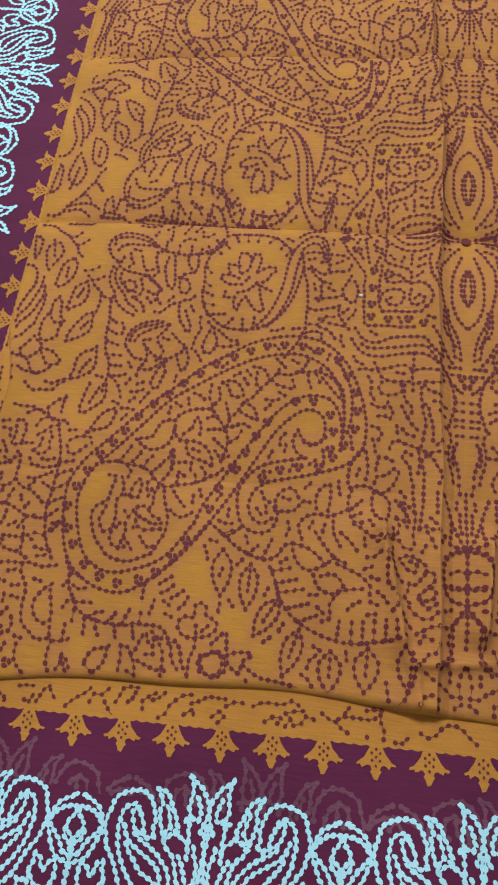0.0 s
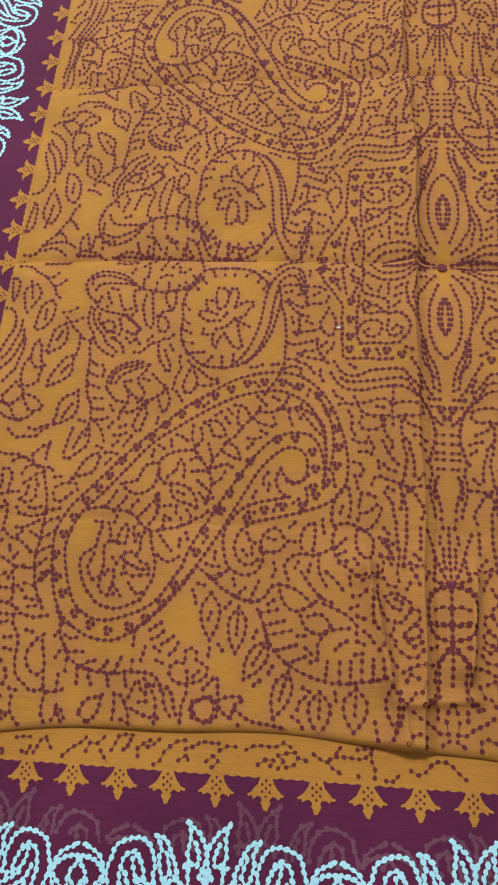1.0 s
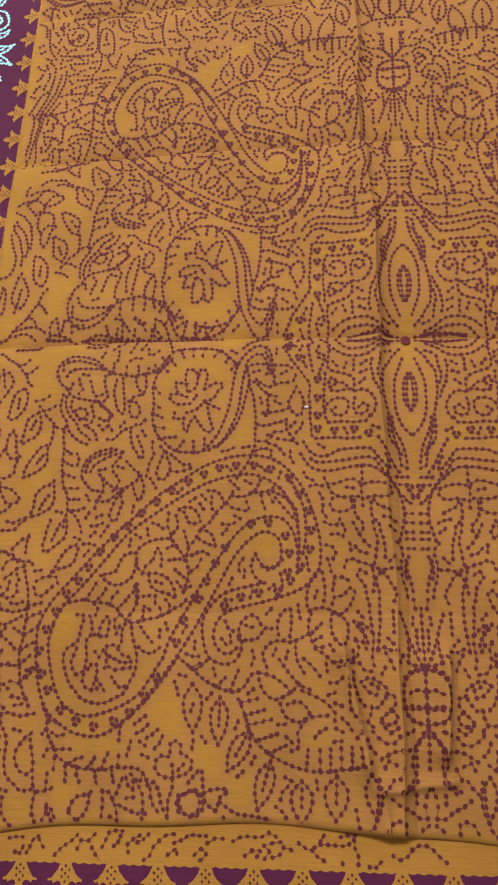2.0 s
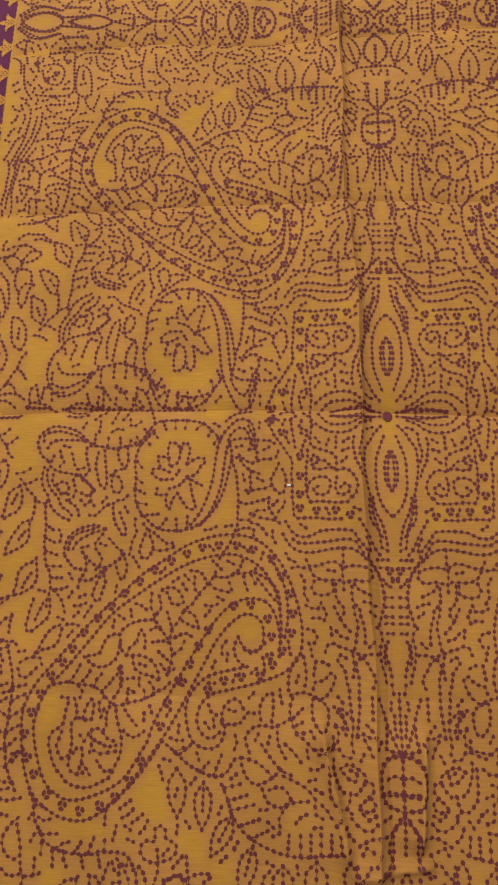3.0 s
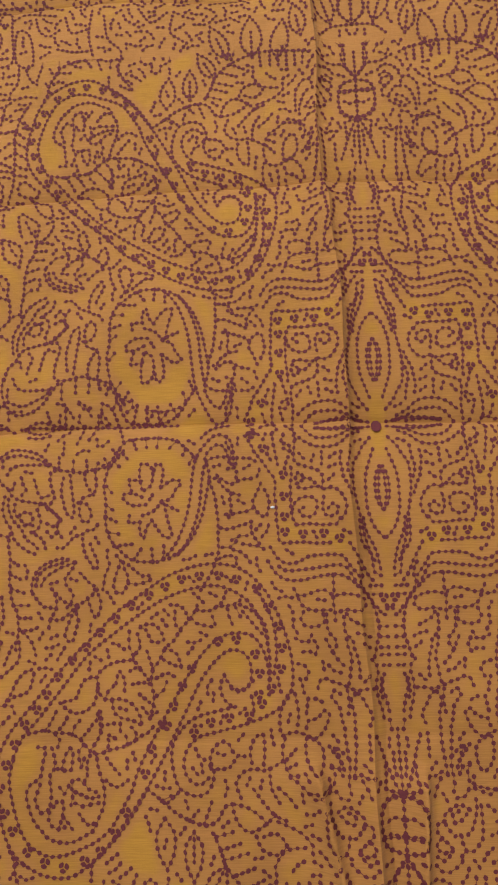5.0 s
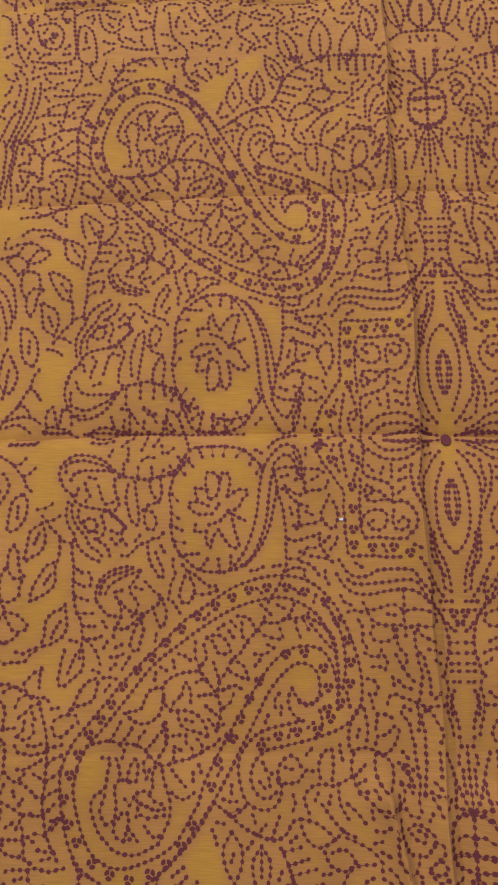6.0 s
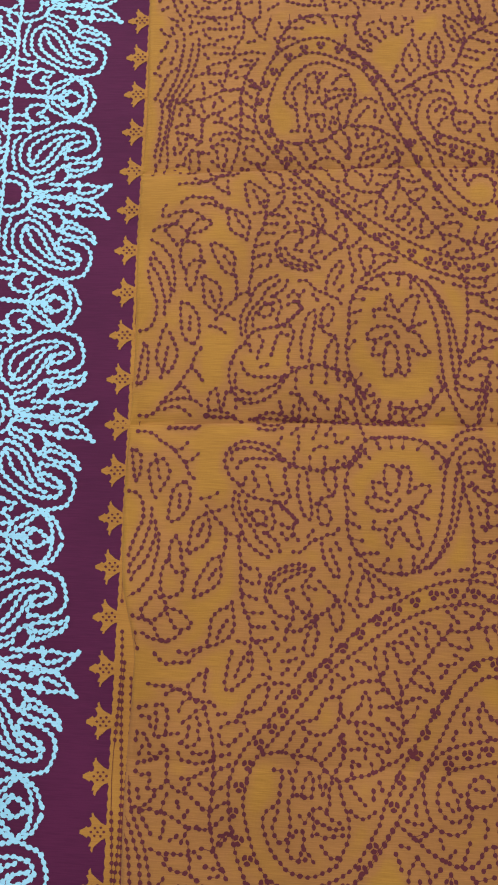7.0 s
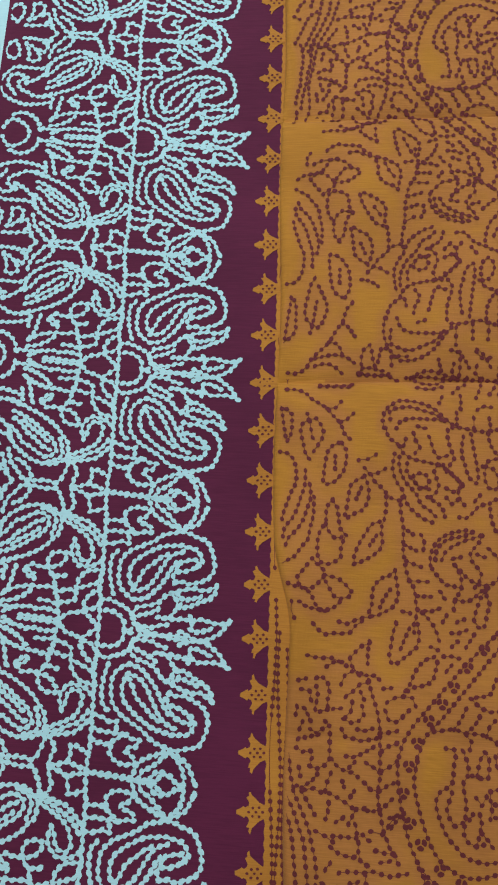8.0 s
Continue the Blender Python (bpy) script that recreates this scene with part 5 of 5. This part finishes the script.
def on_top(x, y):
    return x > hem_x(y) + 0.002 and y > hem_y(x) + 0.002 and x < RIGHT and y < TOP


# the repeat turns over at the main crease and again far up the cloth
AXIS = 0.003


def lower(x, y):
    return x, y


def upper(x, y):
    rise = 1 - math.exp(-abs(y) / 0.03)
    middle = math.exp(-((x + 0.17) / 0.08) ** 2) * math.exp(-abs(y) / 0.15)
    side = 0.82 * math.exp(-(abs(y) / 0.17) ** 3)
    blend = float(ramp01((-0.185 - x) / 0.03))
    give = 0.032 * rise * (middle + blend * (side - middle))
    return x, 0.004 + 1.02 * (0.002 - y) + give


def beyond(x, y):
    return x, 2 * (0.411 - 0.065 * min(x, 0)) - upper(x, y)[1]


def below_turn(x, y):
    return on_top(x, y) and y < 0.338


def past_turn(x, y):
    return on_top(x, y) and y > 2 * (0.411 - 0.065 * min(x, 0)) - 0.338


def seed_stitches(motifs, low, high, tries):
    """Little twigs scattered in the gaps of the quarter design, but for the places left bare."""
    taken = [p for _, strokes in motifs for group in strokes() for _, points in group for p in points]
    grid = {}
    for p in taken:
        grid.setdefault((math.floor(p.x / 0.01), math.floor(p.y / 0.01)), []).append(p)
    bare = ((-103, -172, 20), (-128, -75, 14), (-172, -52, 44), (-228, -255, 40), (-176, -285, 17), (-141, -322, 16), (-121, -335, 10), (-295, -94, 9), (-294, -32, 12), (-282, -80, 8), (4, -47, 22))
    out = []
    for _ in range(tries):
        at = Vector((random.uniform(-0.352, 0.001), random.uniform(low, high)))
        in_leaves = at.x < -0.2 and not (at.x > -0.275 and at.y > -0.185 or at.x < -0.282 and at.y < -0.185)
        if high < 0 and in_leaves or any((at - Vector((x, y)) / 1000).length < r / 1000 for x, y, r in bare):
            continue
        cell = (math.floor(at.x / 0.01), math.floor(at.y / 0.01))
        close = [q for i in (-1, 0, 1) for j in (-1, 0, 1) for q in grid.get((cell[0] + i, cell[1] + j), [])]
        if any((at - q).length < 0.0053 for q in close):
            continue
        a = random.uniform(0, math.tau)
        way, bend = Vector((math.cos(a), math.sin(a))) * 0.0045, Vector((-math.sin(a), math.cos(a))) * random.uniform(-0.0015, 0.0015)
        twig = [at - way + bend, at, at + way + bend]
        clear = [q for q in twig if not any((q - o).length < 0.0038 for o in close)]
        if len(clear) < 2:
            continue
        twig = clear
        out.append([("line", spline([1000 * q for q in twig]))])
        for q in twig:
            grid.setdefault((math.floor(q.x / 0.01), math.floor(q.y / 0.01)), []).append(q)
    return out


SEEDS = seed_stitches(FIELD_MOTIFS, -0.350, -0.003, 15000)
FAR_SEEDS = seed_stitches(FAR_MOTIFS, 0.345, 0.425, 2500)
FIELD_STITCH = dict(bead=(0.0036, 0.0028), thread=0.0004, pitch=0.0048, lift=0.0005, tints_ground=True, slant=0.25)
for fold in (lower, upper, beyond):
    for sign in (1, -1):
        place = lambda x, y, fold=fold, sign=sign: (AXIS + sign * (fold(x, y)[0] - AXIS), fold(x, y)[1])
        keep = {lower: on_top, upper: below_turn, beyond: past_turn}[fold]
        for name, strokes in FIELD_MOTIFS:
            if name in ("fold_axis", "fold_sprig") and fold is not lower:
                continue
            if name == "rosette":
                for group in strokes():
                    for wheel in group:
                        work = Print(place, top_height, keep, **FIELD_STITCH).draw([[wheel]])
                        if work.faces:
                            part(name, work.mesh(name, INK), panel)
                continue
            work = Print(place, top_height, keep, **FIELD_STITCH).draw(strokes())
            if work.faces:
                part(name, work.mesh(name, INK), panel)
        work = Print(place, top_height, keep, **FIELD_STITCH).draw(SEEDS)
        if work.faces:
            tagged(part("seed_stitch", work.mesh("seed_stitch", INK), panel), kind="stuff")
for sign in (1, -1):
    for flip in (False, True):
        place = lambda x, y, sign=sign, flip=flip: (AXIS + sign * (x - AXIS), 2 * (0.411 - 0.065 * min(x, 0)) - y if flip else y)
        work = Print(place, top_height, on_top, **FIELD_STITCH).draw(FAR_SEEDS)
        tagged(part("seed_stitch", work.mesh("seed_stitch", INK), panel), kind="stuff")
        for name, strokes in FAR_MOTIFS:
            work = Print(place, top_height, on_top, **FIELD_STITCH).draw(strokes())
            if work.faces:
                part(name.replace("far_", ""), work.mesh(name.replace("far_", ""), INK), panel)

star = Print(lower, top_height, on_top, **{**FIELD_STITCH, "lift": 0.0016})
star.add([(AXIS - 0.001 + 0.0042 * math.cos(k * math.pi / 4 + 0.4), 0.001 + 0.0048 * math.sin(k * math.pi / 4 + 0.4)) for k in range(8)])
part("star_centre", star.mesh("star_centre", INK), panel)

# ---- aqua border print ----
HALF = 0.08675
BORDER_STITCH = dict(bead=(0.0048, 0.0033), thread=0.0015, pitch=0.0047, lift=0.00035, slant=0.5)
LOWER_STITCH = dict(bead=(0.0044, 0.0030), thread=0.0014, pitch=0.0044, lift=0.00035, slant=0.5)


def side_place(k, sign):
    def place(u, v):
        v = k * 2 * HALF + sign * v + 0.0045
        y = v - 0.08 * (u + 0.386)
        return u - 0.014 * y, y
    return place


def lower_place(k, sign):
    def place(u, v):
        v = 0.916 * (k * 2 * HALF + sign * v)
        x = -0.144 + v
        return x, -0.4065 + 0.93 * (u + 0.3825) + 0.035 * (x + 0.144)
    return place


on_side = lambda x, y: -0.577 < x < -0.37 and -0.5 < y < TOP
on_lower = lambda x, y: -0.32 < x < RIGHT - 0.002 and -0.61 < y < -0.383
for k in range(-3, 5):
    for sign in (1, -1):
        for name, strokes in BORDER_MOTIFS:
            work = Print(side_place(k, sign), under_height, on_side, **BORDER_STITCH).draw(strokes())
            if work.faces:
                part(name, work.mesh(name, TEAL), side_band)
for k in range(-2, 4):
    for sign in (1, -1):
        for name, strokes in BORDER_MOTIFS:
            work = Print(lower_place(k, sign), under_height, on_lower, **LOWER_STITCH).draw(strokes())
            if work.faces:
                part(name, work.mesh(name, TEAL), lower_band)


# ---- fleurons: mustard sprigs that hang from the ground into the purple bands ----
def fleuron(across, along, at, wide, scale, band):
    """across: the way along the edge; along: the way into the purple."""
    half = ((2.8, -1.5), (3.9, 1.5), (5.2, 4.5), (7.0, 7.2), (9.0, 9.6), (11.4, 10.6), (10.8, 11.9), (8.6, 11.6), (8.0, 13.4), (6.2, 12.4), (4.8, 11.6), (3.2, 12.2), (2.3, 14.2), (3.2, 15.4), (2.2, 17.0), (1.0, 20.2))
    outline = [(p, q) for p, q in half] + [(-p, q) for p, q in reversed(half)]
    to = lambda p, q: tuple(at + across * p * wide / 1000 * random.uniform(0.95, 1.05) + along * q * scale / 1000 * random.uniform(0.98, 1.02))
    cut = Print(lower, under_height, lambda x, y: True, (0.0026, 0.002), 0.001, 0.005, 0.0004)
    cut.add([to(p, q) for p, q in outline])
    sprig = part("fleuron", cut.mesh("fleuron", MUSTARD), band)
    dots = Print(lower, under_height, lambda x, y: True, (0.0024, 0.0019), 0.001, 0.005, 0.0007)
    for p, q in ((0, 2.2), (-2.4, 4.6), (2.4, 4.6), (-2.2, 9.0), (2.2, 9.0), (0, 6.8), (0, 11.8)):
        dots.bead_at(Vector(to(p, q)), along, 0.85)
    part("stitch_dots", dots.mesh("stitch_dots", INK), sprig)


for k in range(-10, 24):
    y = -0.2645 + 0.0335 * (k + 4)
    if -0.45 < y < TOP - 0.02:
        fleuron(Vector((0.033, -1)).normalized() * -1, Vector((-1, -0.05)).normalized(), Vector((field_x(y), y)), 1.04, 0.86, side_band)
for k in range(-6, 17):
    x = -0.268 + 0.0314 * k
    if -0.31 < x < RIGHT - 0.015:
        fleuron(Vector((1, 0.03)), Vector((0.03, -1)), Vector((x, field_y(x))), 1.04, 0.94, lower_band)

HEM_STITCH = dict(bead=(0.0034, 0.0027), thread=0.0004, pitch=0.0049, lift=0.0004)
# ---- print on the strips of ground that show beyond the folded edges ----
strip = Print(lower, under_height, lambda x, y: field_x(y) + 0.001 < x < -0.326 and -0.45 < y < TOP, **HEM_STITCH)
for gap, low, high in ((3, -0.44, -0.14), (7, -0.44, -0.16), (11, -0.44, -0.17), (16, -0.44, -0.19), (3, -0.12, -0.01), (7, -0.11, 0.05), (2, 0.03, 0.19), (3, 0.22, 0.37), (3, 0.41, 0.64)):
    strip.line([Vector((field_x(y) + gap / 1000 + 0.0014 * math.sin(47 * y + gap), y)) for y in np.linspace(low, high, 60)])
part("hem_print", strip.mesh("hem_print", INK), side_ground)
strip = Print(lower, under_height, lambda x, y: field_y(x) + 0.001 < y < -0.328 and x < RIGHT - 0.002, **HEM_STITCH)
strip.draw([group for strokes in HEM_MOTIFS for group in strokes()])
part("hem_print", strip.mesh("hem_print", INK), lower_ground)

# ---- the layer below shows faintly through the thin purple band ----
GHOST_STITCH = dict(bead=(0.0040, 0.0034), thread=0.0018, pitch=0.0056, lift=0.00015)
on_ghost = lambda x, y: -0.30 < x < RIGHT - 0.004 and -0.425 < y < -0.384
for k in range(-1, 3):
    for sign in (1, -1):
        for name, strokes in [m for m in BORDER_MOTIFS if m[0] in ("crest_motif", "border_paisley", "ring_flower")]:
            base = lower_place(k, sign)
            work = Print(lambda u, v, base=base: (base(u, v)[0] + 0.03, base(u, v)[1] + 0.013), under_height, on_ghost, **GHOST_STITCH).draw(strokes())
            if work.faces:
                part("show_through_print", work.mesh("show_through_print", GHOST), lower_band)


# ---- a speck of lint that lies on the cloth ----
bm = bmesh.new()
bmesh.ops.create_icosphere(bm, subdivisions=2, radius=0.0011)
for v in bm.verts:
    v.co = Vector((v.co.x * 1.5, v.co.y * 0.9, v.co.z * 0.7)) * (1 + 0.25 * noise.noise(v.co * 1800))
speck = bpy.data.meshes.new("lint_speck")
bm.to_mesh(speck)
bm.free()
speck.materials.append(WALL)
lint = tagged(new("lint_speck", speck), "tiny white speck of lint on the mustard cotton", "lint")
lint.location = (-0.0775, -0.058, float(top_height(-0.0775, -0.058)) + 0.0009)


# ---- the ground's soft rosy tint, from how closely the stitches lie ----
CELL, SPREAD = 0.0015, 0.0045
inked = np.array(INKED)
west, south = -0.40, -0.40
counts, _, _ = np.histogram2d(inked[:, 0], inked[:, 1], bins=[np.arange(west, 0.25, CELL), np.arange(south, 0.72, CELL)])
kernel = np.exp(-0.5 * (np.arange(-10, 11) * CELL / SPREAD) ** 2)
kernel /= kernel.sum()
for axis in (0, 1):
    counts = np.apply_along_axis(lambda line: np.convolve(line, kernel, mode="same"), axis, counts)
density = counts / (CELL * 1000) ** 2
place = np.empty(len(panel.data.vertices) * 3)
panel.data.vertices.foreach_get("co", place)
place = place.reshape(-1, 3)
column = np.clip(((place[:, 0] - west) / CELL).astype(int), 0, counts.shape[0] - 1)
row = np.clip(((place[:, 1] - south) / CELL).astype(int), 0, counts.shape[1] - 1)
tint_values = panel.data.attributes.new("stitch_tint", "FLOAT", "POINT")
tint_values.data.foreach_set("value", ramp01((density[column, row] - 0.006) / 0.024).astype(np.float32))
